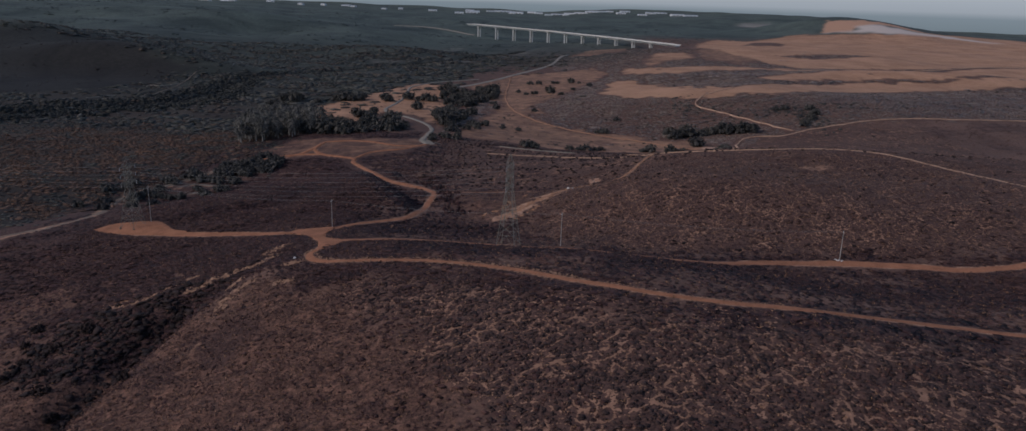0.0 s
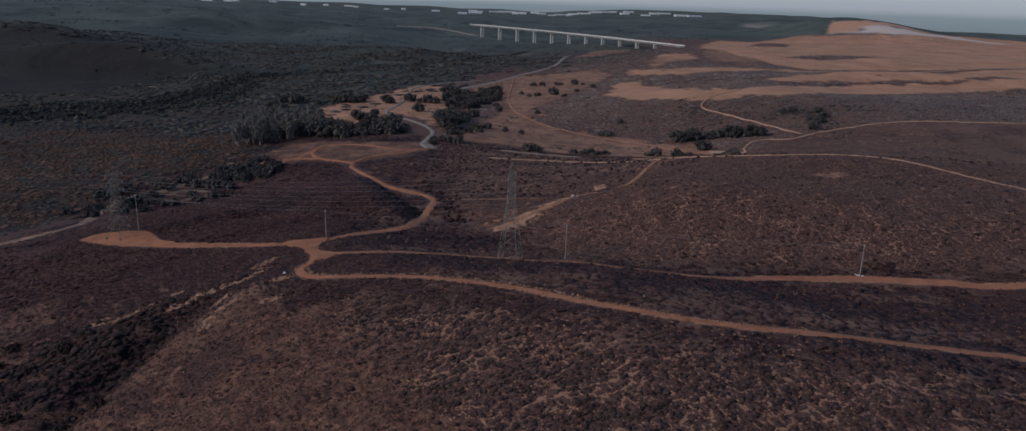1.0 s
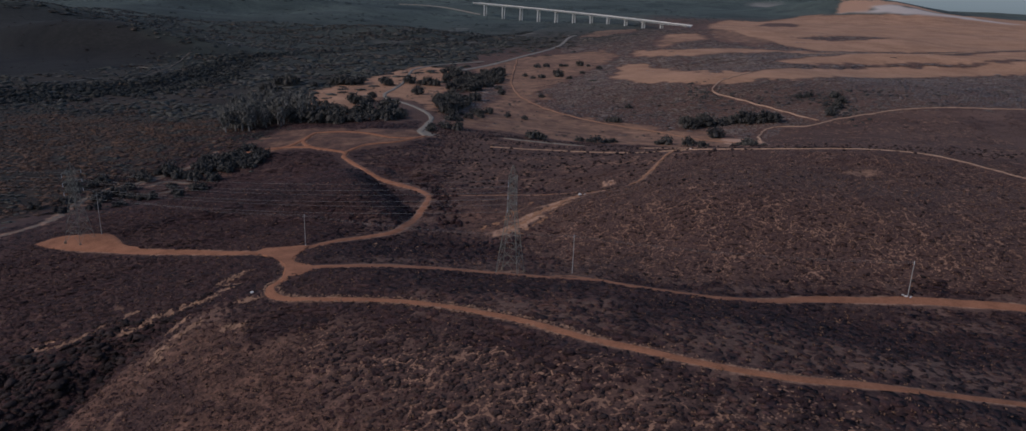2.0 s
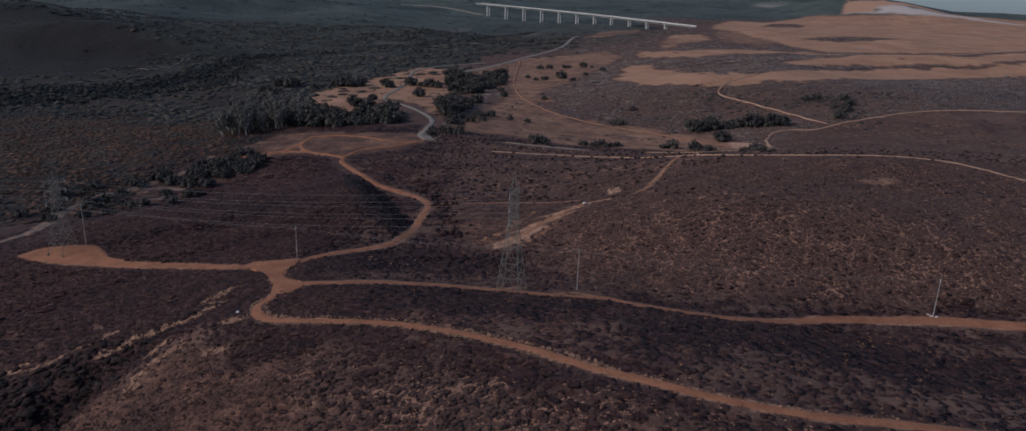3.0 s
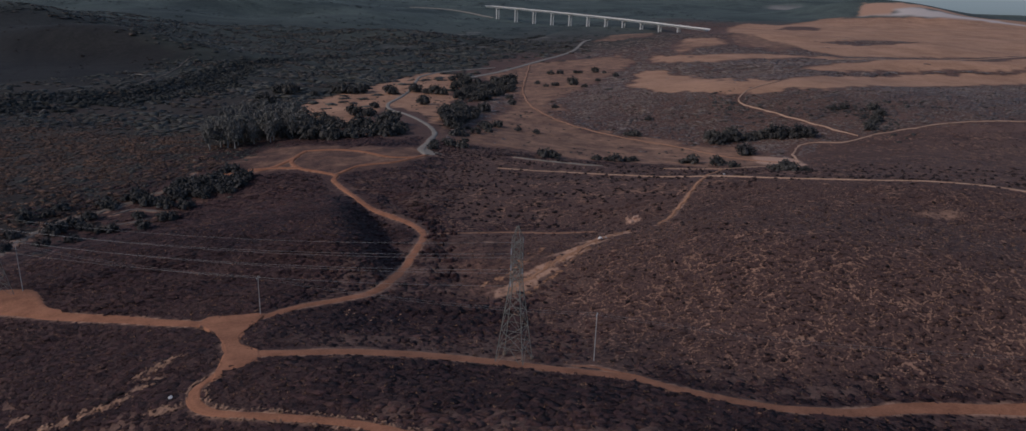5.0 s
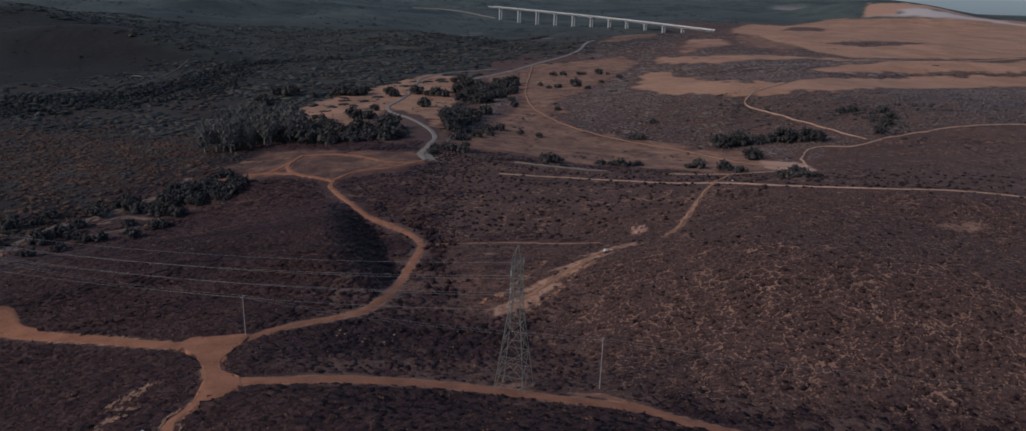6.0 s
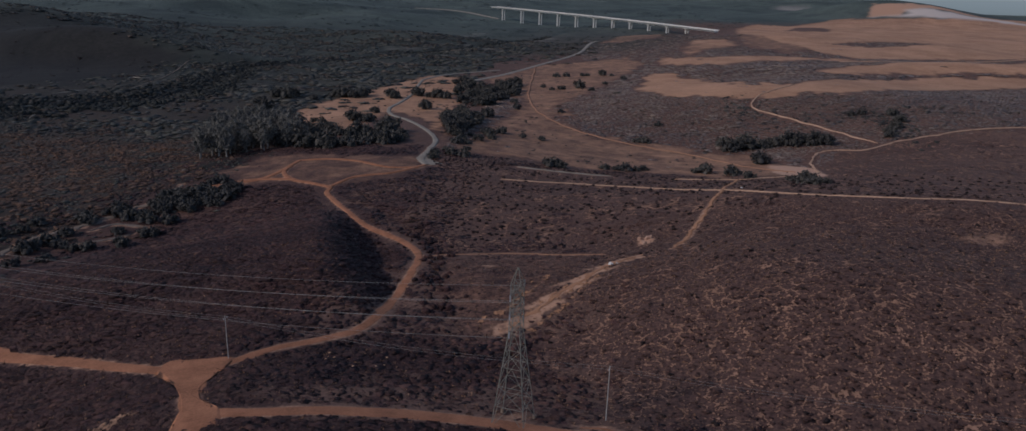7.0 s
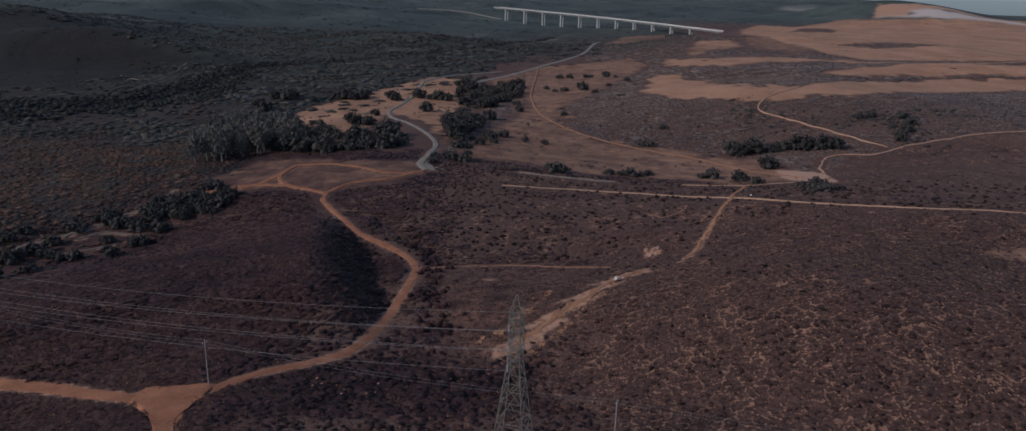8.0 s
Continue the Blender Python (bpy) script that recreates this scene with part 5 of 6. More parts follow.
for zone, box, cell, models, mats, label in (
    (lane_slope, (-45, 185, 86, 168), 0.80, MAT_NEAR, (SHRUB_CLUMP, SHRUB), "scrub clumps parted by bare earth lanes"),
    (clump_slope, (-10, 264, 196, 360), 1.12, MAT_FAR, (SHRUB_WARM, SHRUB_DRY), "scrub mat with thin pale gaps on the hillside"),
):
    near = zone == lane_slope
    bare_lanes(zone, box, 0.32 if near else 0.28, 0.06 if near else 0.13, "brown bare earth lanes between the clumps of scrub" if near else "thin pale earth lanes in the scrub of the hillside")
    x, y = lattice(*box, cell, 0.4)
    grass, bare, valley, spoil = land_cover(x, y)
    gap, wide = scrub_net(x, y)
    keep = (VEG.rand(len(x)) < zone(x, y)) & (VEG.rand(len(x)) < 0.97 - 0.97 * np.maximum(bare, spoil)) & (track_gap(x, y) > 0.7) & (gap > wide + 0.04)
    x, y, room = x[keep], y[keep], (gap - wide)[keep]
    big = np.clip(room + 0.10, 0.2, 0.62 if near else 0.85) * VEG.uniform(0.85, 1.15, len(x))
    tall = big * VEG.uniform(0.34, 0.62, len(x)) * (0.85 if near else 0.34) * np.where(near_line(x, y, CONTOUR_TRAIL) < 8, 0.5, 1)
    dry = VEG.rand(len(x)) < (0.22 + 0.3 * wave(x, y, 24, 89) + 0.3 * np.clip((x - 40) / 60, 0, 1) if near else np.clip((x - 75) / 110, 0.03, 0.8) + 0.3 * wave(x, y, 30, 89))
    scatter("scrub", models, x[~dry], y[~dry], big[~dry], tall[~dry], mats[0], "dark " + label, "scrub")
    scatter("scrub", models, x[dry], y[dry], big[dry], tall[dry], mats[1], "dry brown " + label, "scrub")

bare_lanes(upper_slope, (-40, 300, 318, 620), 0.50, 0.16, "pale bare patches between the shrubs of the upper slope")

# single dark bushes on the slopes, and the growth that creeps over the edges of the paths
x, y = lattice(-60, 330, 204, 480, 4.2)
keep = (VEG.rand(len(x)) < (0.42 + 0.5 * wave(x, y, 26, 301)) * np.where(y > 330, 1, 0.55) * np.clip(1.2 - x / 300, 0.3, 1)) & (track_gap(x, y) > 0.8) & (land_cover(x, y)[1] < 0.3) & (clump_slope(x, y) + (y > 318) > 0.5)
x, y = x[keep], y[keep]
big = VEG.uniform(0.35, 0.8, len(x)) * np.where(y > 330, 1.5, 1)
scatter("dark_bushes", SHRUBS_NEAR, x, y, big, big * 0.75, GULLY_LEAF, "small dark bushes dotted over the dry slope", "bushes")
x, y = lattice(-20, 560, 505, 900, 8.0)
keep = (VEG.rand(len(x)) < 0.16 + 0.5 * wave(x, y, 42, 302)) & (y > slope_foot(x, y) + 6) & (track_gap(x, y) > 2) & (land_cover(x, y)[0] < 0.25)
x, y = x[keep], y[keep]
big = VEG.uniform(0.7, 2.0, len(x))
scatter("far_bushes", SHRUBS_MID, x, y, big, big * 0.5, BROWN_WOOD, "dark bushes dotted over the grey far slope", "bushes")
edge = []
for way, wide, step_on in ((CONTOUR_TRAIL, 1.3, 0.5), (STEEP_TRACK, 1.7, 0.5), (CROSS_TRAIL, 1.0, 0.6), (EAST_TRAIL, 1.8, 1.0), (UPPER_TRAIL, 1.7, 1.2)):
    run = smooth(way, step_on)
    across = np.stack([np.gradient(run[:, 1]), -np.gradient(run[:, 0])], 1)
    across /= np.linalg.norm(across, axis=1)[:, None]
    edge.append(run + across * (VEG.choice([-1, 1], len(run)) * wide * VEG.uniform(0.35, 0.9, len(run)))[:, None])
edge = np.concatenate(edge)
x, y = edge[:, 0], edge[:, 1]
keep = VEG.rand(len(x)) < 0.55 + 0.6 * wave(x, y, 9, 303)
x, y = x[keep], y[keep]
big = VEG.uniform(0.18, 0.55, len(x)) * np.where(y > 480, 1.5, 1)
scatter("pathside_tufts", SHRUBS_FAR, x, y, big, big * 0.5, SHRUB_WARM, "small brown shrubs along the edges of the paths", "shrubs")

# taller bushes in the gully and the ravine
x, y = lattice(-125, -66, 85, 190, 1.5)
keep = VEG.rand(len(x)) < np.maximum(np.exp(-(near_line(x + 1, y, DRAIN) / 2.6) ** 2) * 0.8, (0.72 + 0.3 * wave(x, y, 11, 86)) * inside(x + 2 * wave(x, y, 9, 87), y, GULLY_SLOPE, 7)) * (np.min([near_line(x, y, line) for line in EROSION], axis=0) > 1.4)
x, y = x[keep], y[keep]
big = VEG.uniform(0.5, 1.5, len(x))
big = np.where(VEG.rand(len(x)) < 0.12, big * 1.5, big)
scatter("gully_bushes", SHRUBS_NEAR, x, y, big, big * 0.5, GULLY_LEAF, "dark bushes crowding the eroded gully", "bushes")
x, y = lattice(-55, -10, 235, 350, 2.2)
keep = (VEG.rand(len(x)) < 0.45 * np.exp(-(near_line(x, y, RAVINE) / 4.5) ** 2)) & (track_gap(x, y) > 0.8)
x, y = x[keep], y[keep]
big = VEG.uniform(0.7, 1.5, len(x))
scatter("ravine_bushes", SHRUBS_NEAR, x, y, big, big * 0.9, SCRUB_DARK, "dark bushes in the ravine beside the winding road", "bushes")

# dark bushes on the steep face of the knoll above the winding road
# Besides the real bushes, their dark leaves stand in for the face's shadow.
x, y = lattice(-95, -38, 236, 372, 1.7)
brow = x - np.interp(y, BROW_Y, BROW_X)
keep = (VEG.rand(len(x)) < 0.75 * np.exp(-((brow - 5) / 7) ** 2) * step((y - 240) / 4) * step((365 - y) / 5) * (0.75 + 0.4 * wave(x, y, 12, 68))) & (track_gap(x, y) > 1.2)
x, y = x[keep], y[keep]
big = VEG.uniform(0.5, 1.3, len(x))
scatter("brow_bushes", SHRUBS_NEAR, x, y, big, big * 0.7, SCRUB_DARK, "dark bushes on the steep face above the winding road", "bushes")

# clods and small stones thrown up along the ridge road
ridge = smooth(RIDGE_ROAD[2:17], 0.3)
side = np.stack([np.gradient(ridge[:, 1]), -np.gradient(ridge[:, 0])], 1)
side /= np.linalg.norm(side, axis=1)[:, None]
off = (1.15 + np.abs(VEG.randn(len(ridge))) * 0.5) * VEG.choice([-1, -1, -1, 1], len(ridge))
x, y = ridge[:, 0] + side[:, 0] * off, ridge[:, 1] + side[:, 1] * off
big = VEG.uniform(0.08, 0.2, len(x)) + 0.3 * VEG.rand(len(x)) ** 4
scatter("roadside_clods", SHRUBS_FAR, x, y, big, big * 0.6, CRUMB, "ochre clods and stones along the road edge", "clods")

# bare eroded earth on the banks of the gully and below the crest, with crumbs lying on it
def gully_bank(x, y):
    near = np.min([near_line(x + 0.7 * wave(x, y, 2.6, 307), y + 0.7 * wave(x, y, 2.6, 308), line) for line in EROSION], axis=0)
    return near, 0.85 + 0.55 * wave(x, y, 3.4, 309) + 0.45 * wave(x, y, 1.2, 310)


def crest_rill(x, y):
    px, py = x + 0.9 * wave(x, y, 4, 311), y + 0.9 * wave(x, y, 4, 312)
    near = np.min([near_line(px, py, SLIP_TRACK) - 0.45, near_line(px, py, STREAK), near_line(px, py, STREAK_LOW) + 0.2], axis=0)
    return near, 0.30 + 0.75 * wave(x, y, 5, 313) + 0.55 * wave(x, y, 1.6, 314)


def road_bank(x, y):
    side = np.abs(near_line(x, y, RIDGE_ROAD[2:14]) - 1.45 + 0.3 * wave(x, y, 5, 317))
    return np.where(below_road(x, y) < 1.5, side, 9.0), 0.16 + 0.40 * wave(x, y, 4, 318) + 0.35 * wave(x, y, 1.3, 319)


bare_lanes(lambda x, y: 0 * x + 1.0, (-60, 20, 145, 194), 0.2, 0.15, "crumbly ochre bank along the edge of the ridge road", road_bank, CRUMB, 0.2)
bare_lanes(lambda x, y: 0 * x + 1.0, (-108, -54, 158, 205), 0.2, 0.13, "pale ochre eroded earth along the gully", gully_bank, CRUMB, 0.16)
bare_lanes(lambda x, y: 0 * x + 1.0, (-22, 32, 244, 304), 0.26, 0.14, "ochre eroded rills on the hillside below the crest", crest_rill, RUBBLE, 0.16)
for line, count, wide in [(line, int(5 * math.dist(line[0], line[-1])), 1.5) for line in EROSION] + [(SLIP_TRACK, 90, 2.6), (STREAK_LOW, 30, 0.8), (STREAK, 40, 0.8), (GULLY_LIP, 60, 0.45)]:
    run = smooth(line, 0.1)
    pick = run[VEG.randint(0, len(run), count)]
    x, y = pick[:, 0] + VEG.randn(count) * wide * 0.6, pick[:, 1] + VEG.randn(count) * wide * 0.6
    big = VEG.uniform(0.08, 0.35, len(x))
    scatter("crumbled_earth", SHRUBS_FAR, x, y, big, big * 0.3, CRUMB, "pale crumbled earth on the eroded slope", "earth")

# small dark shrubs dotted over the dry fields
x, y = lattice(-215, 160, 430, 1000, 7.5)
keep = (VEG.rand(len(x)) < (0.16 + 0.22 * wave(x, y, 60, 78)) * np.maximum(inside(x, y, BACK_FLAT, 8), inside(x, y, MID_FIELD, 8))) & (track_gap(x, y) > 1.5)
x, y = x[keep], y[keep]
big = VEG.uniform(0.4, 1.5, len(x))
scatter("field_shrubs", SHRUBS_MID, x, y, big, big * 0.5, LEAF, "small dark shrubs dotted over the dry field", "shrubs")

# dark thickets in the folds of the far slope
for cx, cy, rx, ry, thick in ((229, 618, 9, 34, 0.55), (146, 685, 16, 26, 0.4), (214, 650, 16, 9, 0.35), (270, 660, 22, 10, 0.22), (175, 640, 30, 16, 0.12)):
    x, y = lattice(cx - 2 * rx, cx + 2 * rx, cy - 2 * ry, cy + 2 * ry, 2.6)
    keep = (VEG.rand(len(x)) < thick * np.exp(-((x - cx) / rx) ** 2 - ((y - cy) / ry) ** 2) * (1.2 + wave(x, y, 14, 61))) & (track_gap(x, y) > 1.5)
    x, y = x[keep], y[keep]
    big = VEG.uniform(0.8, 2.0, len(x))
    scatter("slope_thicket", SHRUBS_MID, x, y, big, big * 0.5, LEAF, "dark thicket in a fold of the far slope", "thicket")

# fine twigs and dry stalks over the open spur, and dark twigs over the thick scrub
x, y = scrub_places(-132, 15, 86, 172, 1.0)
keep = VEG.rand(len(x)) < open_slope(x, y)
x, y = x[keep], y[keep]
pale = VEG.rand(len(x)) < 0.3 + 0.25 * wave(x, y, 14, 76)
big = VEG.uniform(0.3, 0.75, len(x))
scatter("low_scrub", SPRIGS, x[~pale], y[~pale], big[~pale], big[~pale] * 0.6, SHRUB, "fine brown twiggy scrub over the open spur", "scrub")
scatter("dry_grass", SPRIGS, x[pale], y[pale], big[pale] * 0.8, big[pale] * 0.5, TUFT, "fine dry stalks over the open spur", "grass")
x, y = scrub_places(-150, 130, 150, 345, 1.4)
keep = VEG.rand(len(x)) < np.clip((scrub_density(x, y) - 0.85) / 0.15, 0, 1) * (1 - clump_slope(x, y))
x, y = x[keep], y[keep]
big = VEG.uniform(0.35, 0.9, len(x))
scatter("low_scrub", SPRIGS, x, y, big, big * 0.45, SCRUB_DARK, "fine dark twiggy scrub on the thickly grown slopes", "scrub")

# small shrubs in the gaps
x, y = scrub_places(-150, 175, 85, 330, 2.2)
keep = VEG.rand(len(x)) < 0.4 + 0.6 * open_slope(x, y)
x, y = x[keep], y[keep]
big = VEG.uniform(0.25, 0.6, len(x))
scatter("low_scrub", SPRIGS, x, y, big * 1.2, big * 0.7, SHRUB, "low dry shrubs scattered in the gaps", "scrub")

# dry grass between the shrubs
BLADES = [sprays(7, s + 120, 0.7, 0.3) for s in range(6)]
x, y = lattice(-150, 170, 85, 300, 2.6)
grass, bare, valley, spoil = land_cover(x, y)
keep = (track_gap(x, y) > 0.2) & (VEG.rand(len(x)) < 0.75 * (1 - valley))
x, y = x[keep], y[keep]
big = VEG.uniform(0.22, 0.5, len(x))
scatter("dry_grass", BLADES, x, y, big, big * 0.9, TUFT, "tufts of dry brown grass between the shrubs", "grass")

# reeds, thickets and woods of the valley floor
x, y = lattice(-420, -120, 240, 620, 2.9)
grass, bare, valley, spoil = land_cover(x, y)
rusty = np.clip(inside(x + 22 * wave(x, y, 50, 95), y + 30 * wave(x, y, 70, 94), REEDS, 70) * (0.75 + 0.5 * wave(x, y, 30, 93)), 0, 1)
keep = (track_gap(x, y) > 1.5) & (VEG.rand(len(x)) < 0.9 * valley * rusty)
big = VEG.uniform(0.9, 2.9, len(x))
scatter("thicket", SHRUBS_MID, x[keep], y[keep], big[keep], big[keep] * 0.18, RUST, "rusty brown-green thicket on the valley floor", "thicket")
keep = (VEG.rand(len(x)) < 0.4 * valley * rusty * (1 + wave(x, y, 28, 91)))
big = VEG.uniform(0.5, 1.3, len(x))
scatter("reeds", SPRIGS, x[keep] + 1.1, y[keep] + 0.7, big[keep], big[keep] * 1.1, REED, "rusty straw-coloured reeds on the valley floor", "reeds")
keep = (track_gap(x, y) > 1.5) & (VEG.rand(len(x)) < 0.05 * valley + 0.6 * valley * (1 - np.clip(1.7 * rusty, 0, 1)))
big = VEG.uniform(0.8, 2.4, len(x))
scatter("thicket", SHRUBS_FAR, x[keep], y[keep], big[keep], big[keep] * 0.22, SAGE, "dark green thicket on the valley floor", "thicket")
x, y = lattice(-900, 60, 560, 1500, 6.5)
grass, bare, valley, spoil = land_cover(x, y)
keep = (track_gap(x, y) > 2) & (VEG.rand(len(x)) < np.clip(0.42 + 0.40 * wave(x, y, 120, 97) + 0.25 * wave(x, y, 45, 65) + 0.2 * step((880 - y) / 60), 0.06, 0.95) * valley * (1 - grass) * (1 - inside(x, y, KNOLL, 60)))
x, y = x[keep], y[keep]
big = VEG.uniform(2.2, 5.6, len(x)) * np.interp(y, (560, 900), (0.85, 1.1)) * np.interp(x, (-330, -240), (1, 1.25))
brown = VEG.rand(len(x)) < 0.22 + 0.3 * wave(x, y, 90, 64)
for pick, mat, label in ((~brown, SAGE, "dark green woods along the valley floor"), (brown, BROWN_WOOD, "brownish bare woods along the valley floor")):
    scatter("valley_woods", SHRUBS_MID, x[pick], y[pick], big[pick], big[pick] * VEG.uniform(0.10, 0.30, pick.sum()), mat, label, "woods")
x, y = lattice(-860, -400, 680, 1240, 7.0)
keep = VEG.rand(len(x)) < np.clip(0.10 + 0.22 * wave(x, y, 55, 63), 0, 0.5) * inside(x, y, KNOLL, 60)
x, y = x[keep], y[keep]
big = VEG.uniform(1.2, 3.0, len(x))
scatter("knoll_scrub", SHRUBS_FAR, x, y, big, big * 0.16, GULLY_LEAF, "low dark scrub on the valley knoll", "scrub")
x, y = lattice(-1700, 500, 1440, 3000, 15.0)
grass, bare, valley, spoil = land_cover(x, y)
keep = VEG.rand(len(x)) < np.clip(0.10 + 0.30 * wave(x, y, 260, 98) + 0.22 * wave(x, y, 80, 62) + 0.25 * step((1650 - y + 0.3 * x) / 60), 0.0, 1) * valley * (1 - grass)
x, y = x[keep], y[keep]
big = VEG.uniform(2.5, 7, len(x))
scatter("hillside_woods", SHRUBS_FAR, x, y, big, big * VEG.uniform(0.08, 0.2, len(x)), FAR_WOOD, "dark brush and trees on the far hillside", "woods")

x, y = lattice(-560, 40, 460, 1700, 4.2)
keep = VEG.rand(len(x)) < np.clip((0.8 + 0.3 * wave(x, y, 26, 66)) * river_wood(x, y), 0, 0.95)
x, y = x[keep], y[keep]
big = VEG.uniform(1.8, 4.0, len(x))
scatter("riverside_woods", SHRUBS_MID, x, y, big, big * VEG.uniform(0.3, 0.75, len(x)), RIVER_LEAF, "dark band of trees along the river", "woods")


# ---- single trees ----
def tree(name, tall, wide, bole, seed, mat, label, category, lumps=9, cards=26, bark=BARK, core=0.72, leaf=1.0):
    """A tapered trunk with limbs, and a crown of loose leaf clumps with gaps."""
    r = random.Random(seed)
    t = new(name)
    tagged(t, label, category)
    bm = bmesh.new()
    lean = Vector((r.uniform(-0.3, 0.3), r.uniform(-0.3, 0.3), 0))
    rod(bm, (0, 0, -0.4), lean + Vector((0, 0, bole)), tall * 0.035, tall * 0.022, 7)
    centres = []
    for k in range(lumps):
        a, u = k * 2.4 + r.uniform(-0.4, 0.4), (k + 0.5) / lumps
        reach = wide * 0.62 * math.sqrt(1 - (2 * u - 0.85) ** 2) if abs(2 * u - 0.85) < 1 else 0.1
        c = Vector((math.cos(a) * reach, math.sin(a) * reach, bole * 0.75 + (tall - bole * 0.75) * (0.14 + 0.78 * u)))
        centres.append(c)
        rod(bm, lean + Vector((0, 0, min(bole, c.z * 0.7))), c, tall * 0.013, tall * 0.004, 5)
    part("trunk", bm, bark, t, "grey tapered trunk with thin limbs")
    verts, faces = [], []
    for c in centres:
        size = wide * r.uniform(0.30, 0.46)
        v, f = dome(6, 2, r.randint(0, 9999), 0.3)
        n = len(verts)
        verts += [tuple(c + Vector((p[0] * size * core, p[1] * size * core, (p[2] - 0.4) * size * core * 1.1))) for p in v]
        faces += [tuple(int(q) + n for q in g) for g in f]
        for k in range(cards):
            d = Vector((r.gauss(0, 1), r.gauss(0, 1), r.gauss(0, 0.85))).normalized() * size * r.uniform(0.6, 1.12)
            s, q = (Vector((r.gauss(0, 1), r.gauss(0, 1), r.gauss(0, 1))).normalized() * size * leaf * r.uniform(0.22, 0.42) for _ in (0, 1))
            n = len(verts)
            verts += [tuple(c + d - s), tuple(c + d + q), tuple(c + d + s), tuple(c + d - q * 0.6)]
            faces += [(n, n + 1, n + 2), (n, n + 2, n + 3)]
    crown = quick("crown", np.array(verts), np.array(faces), mat)
    crown.parent = t
    return t


def plant(models, places, group, spread=0.25):
    """Copies of the models at places in the plan."""
    for k, (x, y) in enumerate(places):
        r = random.Random(int(x * 13 + y * 7))
        m = models[r.randrange(len(models))]
        s = r.uniform(1 - spread, 1 + spread)
        c = copy_thing(m, pose(x, y, float(ground_z(x, y)) - 0.1, 0, 0, r.uniform(0, 360)))
        c.scale = (s, s, s * r.uniform(0.9, 1.1))
        tagged(c, group=group)


def places_in(outline, gap, seed, clear=2.0):
    """Spaced random places within an outline, off the tracks."""
    r = np.random.RandomState(seed)
    xs, ys = [q[0] for q in outline], [q[1] for q in outline]
    a, b = np.meshgrid(np.arange(min(xs), max(xs), gap), np.arange(min(ys), max(ys), gap))
    a, b = (a + r.uniform(-0.45, 0.45, a.shape) * gap).ravel(), (b + r.uniform(-0.45, 0.45, b.shape) * gap).ravel()
    keep = (inside(a, b, outline, 0.1) > 0.5) & (track_gap(a, b) > clear)
    return list(zip(a[keep], b[keep]))


OAKS = [tree("tree", 6.5, 6.0, 1.6, 400 + k, LEAF, "dark green broad tree with a rounded crown", "tree", 10, 30) for k in range(4)]
BUSHES = [tree("bush", 3.2, 4.2, 0.5, 420 + k, LEAF, "dark green rounded bush on dry ground", "bush", 7, 26) for k in range(4)]
GUMS = [tree("tall_tree", 15.5, 4.6, 4.0, 440 + k, GUM, "tall slender grey-green tree with a pale trunk", "tree", 17, 34, PALE_BARK, 0.5, 0.72) for k in range(5)]
LOW_BUSHES = [tree("bush", 1.5, 2.0, 0.3, 430 + k, GULLY_LEAF, "low dark round bush on the dry slope", "bush", 6, 22) for k in range(3)]
ROAD_WOOD = ((-85, 757), (-98, 867), (-37, 894), (-32, 843), (-48, 769), (-60, 721))
GUM_WOOD = ((-192, 477), (-185, 477), (-171, 483), (-156, 492), (-140, 509), (-170, 575), (-200, 602), (-222, 600), (-220, 573), (-206, 526))
ROADSIDE_WOOD = ((-65, 552), (-79, 649), (-74, 674), (-56, 650), (-52, 612), (-59, 552))
LANE_WOOD = ((-161, 498), (-164, 564), (-164, 590), (-146, 575), (-131, 552), (-120, 570), (-104, 556), (-84, 559), (-78, 535), (-89, 507), (-108, 495), (-128, 493))
BANK_WOOD = ((-172, 392), (-166, 412), (-160, 430), (-150, 432), (-138, 418), (-138, 404), (-150, 392), (-165, 385))
plant(OAKS + BUSHES, places_in(ROAD_WOOD, 9.5, 1), "trees along the gravel road", 0.4)
plant(OAKS, places_in(ROADSIDE_WOOD, 8.5, 6), "trees along the gravel road", 0.3)
plant(LOW_BUSHES, ((-125.8, 172.6), (-124.5, 171.5), (-109.6, 168), (-108.5, 167), (-109.5, 149), (-122.6, 163), (-118, 155), (-104, 140), (-85.5, 141)), "round bushes west of the gully", 0.3)
plant(BUSHES, ((-52, 562), (-44, 583), (-35, 591), (-45, 545), (-38, 556), (-56, 525), (-59, 501), (-63, 489), (-54, 490), (-48, 508), (-62, 476), (-47, 489), (-50, 530), (-55, 538), (-41, 570)), "bushes along the gravel road", 0.4)
plant(OAKS, ((-237, 759), (-236, 774), (-212, 753), (-250, 763), (-245, 712), (-234, 697), (-174, 787), (-197, 773), (-105, 891), (-98, 904)), "trees at the edge of the valley woods", 0.3)
plant(GUMS, places_in(GUM_WOOD, 8.0, 2), "tall trees on the valley floor", 0.25)
plant(BUSHES + OAKS[:1], [q for q in places_in(LANE_WOOD, 7.5, 3) if wave(np.array(q[0]), np.array(q[1]), 30, 14) > -0.3], "trees beside the brown flat", 0.4)
plant(BUSHES, places_in(BANK_WOOD, 5.2, 4, 1.5), "bushes along the bank lane", 0.35)
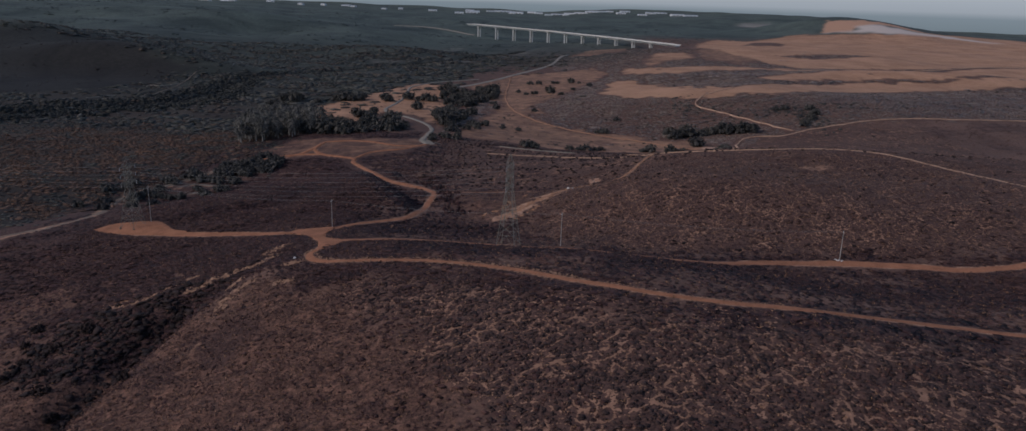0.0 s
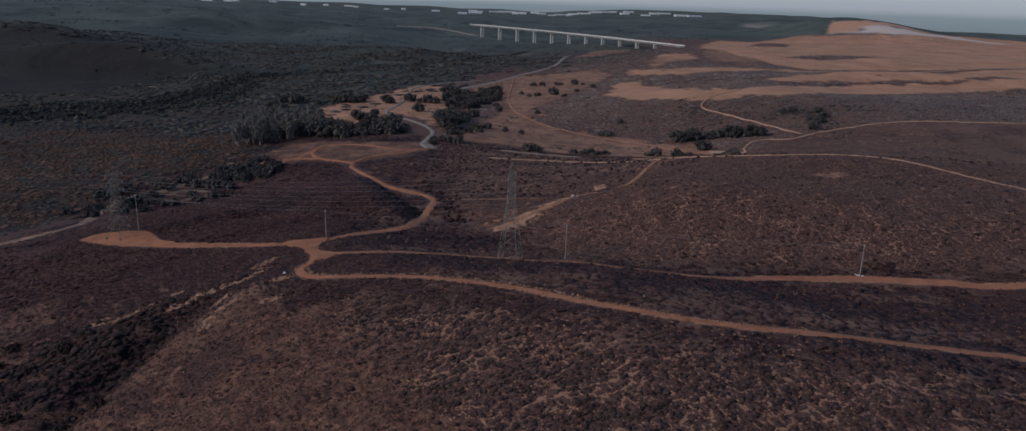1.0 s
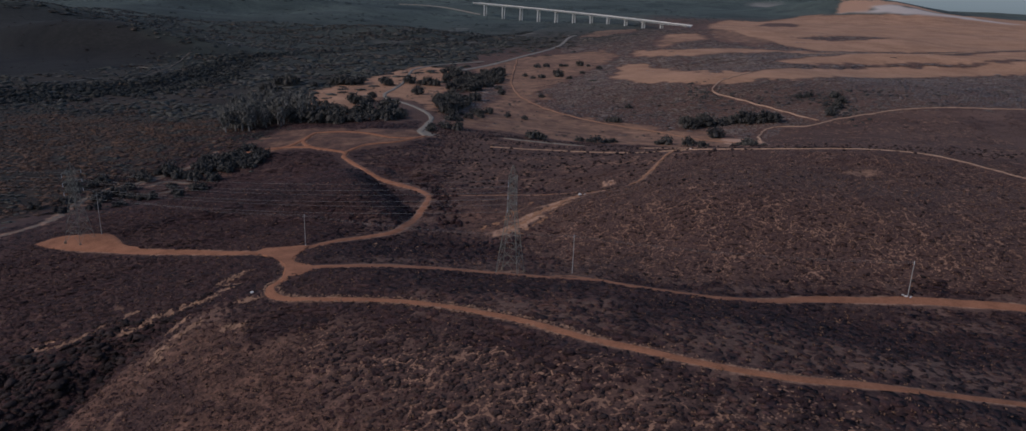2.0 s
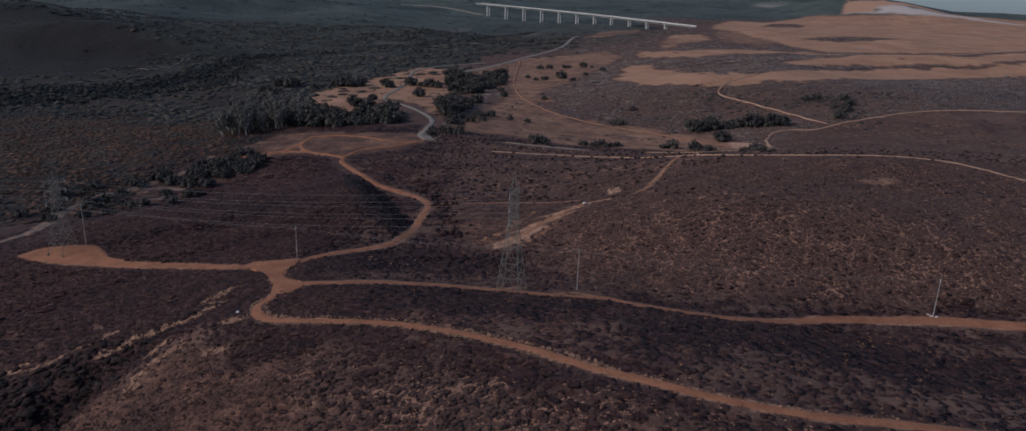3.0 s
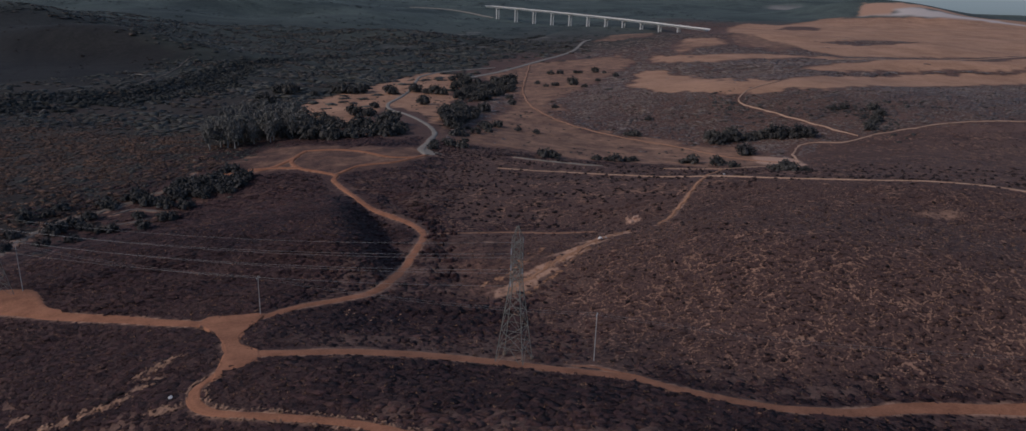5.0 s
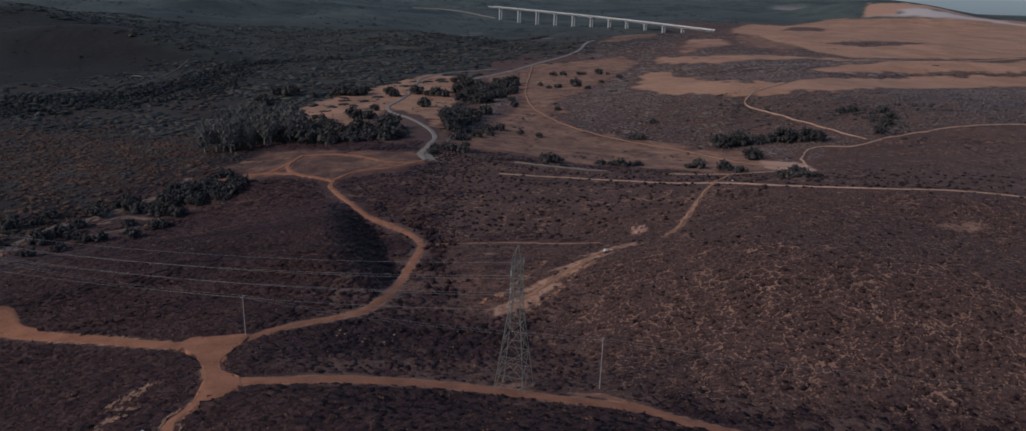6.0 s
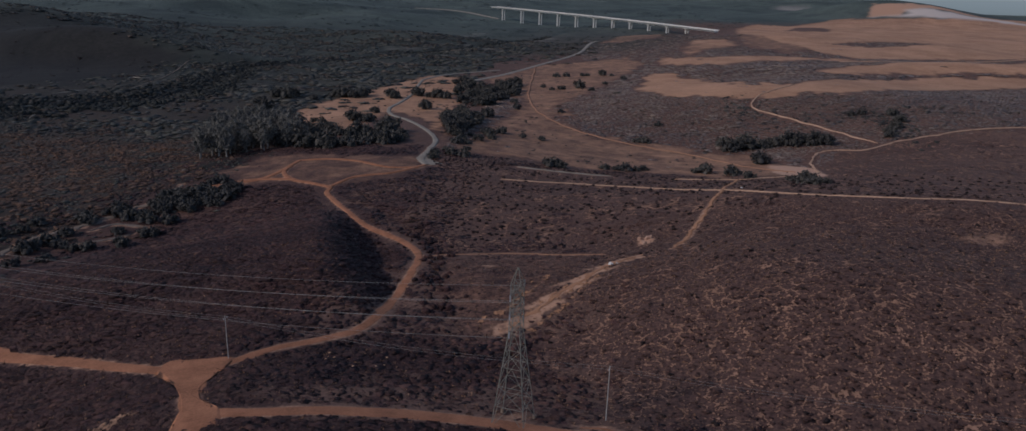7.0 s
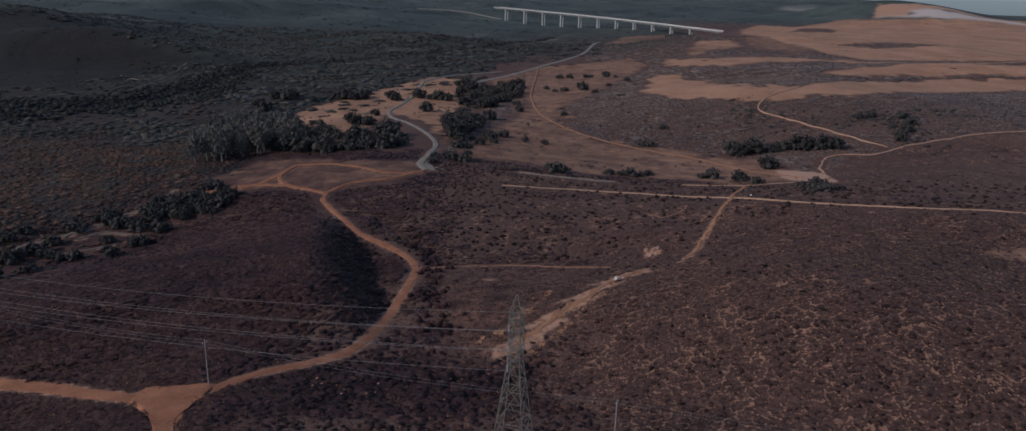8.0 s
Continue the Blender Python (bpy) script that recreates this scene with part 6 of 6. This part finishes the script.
plant(BUSHES, ((-183.8, 360), (-184.5, 350), (-178, 347), (-167.3, 346), (-172, 345), (-185.8, 340), (-167, 366), (-153.4, 366), (-184, 375), (-188, 378), (-179.4, 389), (-183, 386), (-176, 386), (-170.8, 383.4), (-163, 381), (-200.6, 359), (-200, 367), (-206, 352), (-195, 330), (-200, 318), (-178, 322), (-186, 312), (-172, 330)), "bushes along the bank lane", 0.35)
plant(OAKS[:3], ((-148, 775), (-144, 772), (-128, 795), (-116, 788), (-107, 785), (-99, 783), (-106, 710), (-140, 677), (-143, 622), (-137, 622), (-130, 616), (-191, 771), (-182, 769), (-176, 775)), "trees dotted over the brown flat", 0.3)
plant(BUSHES + OAKS[:1], ((-172, 626), (-165, 622), (-149, 581), (-8, 581), (56, 607), (59, 608), (62, 606), (5, 703), (124, 539), (121, 540), (76, 653), (-36, 763), (-32, 723), (-51, 673), (-20, 582), (0, 972), (11, 978), (29, 982), (35, 984), (52, 988), (62, 976), (-13, 873), (-4, 851), (5, 856), (23, 864), (34, 839), (50, 893), (72, 930)), "bushes dotted over the fields", 0.35)
plant(BUSHES, ((28, 499), (34, 500), (39, 498), (46, 502), (50, 506), (4, 490), (-1, 490), (78, 506), (83, 505), (95, 493), (100, 477), (114, 454), (110, 428), (109, 410), (121, 430), (117, 441)), "bushes along the foot of the slope", 0.4)
plant(BUSHES + OAKS, [(110 + 2.9 * k + 2 * math.sin(k * 5), 583 + 6 * math.sin(k * 0.15) + 2.5 * math.sin(k * 2.3) + 4 * (k % 2)) for k in range(23)], "bushes of the dark thicket row", 0.3)
plant(BUSHES, ((229, 615), (236, 629), (237, 645), (221, 606), (217, 595), (211, 649), (219, 651)), "bushes of the far gully", 0.35)
for k, model in enumerate(LOW_BUSHES):
    model.matrix_basis = pose(*((-113, 160), (-119, 149), (-98, 133))[k], 0)
    model.location.z = float(ground_z(model.location.x, model.location.y)) - 0.05
for model in OAKS + BUSHES + GUMS:
    k = (OAKS + BUSHES + GUMS).index(model)
    model.matrix_basis = pose(*(((-72, 604 + 9 * k) if k < 4 else (-166 + 2 * k, 352 + 14 * (k - 4)) if k < 8 else (-190 - 8 * (k - 8), 530 + 17 * (k - 8)))), 0)
    model.location.z = float(ground_z(model.location.x, model.location.y)) - 0.1
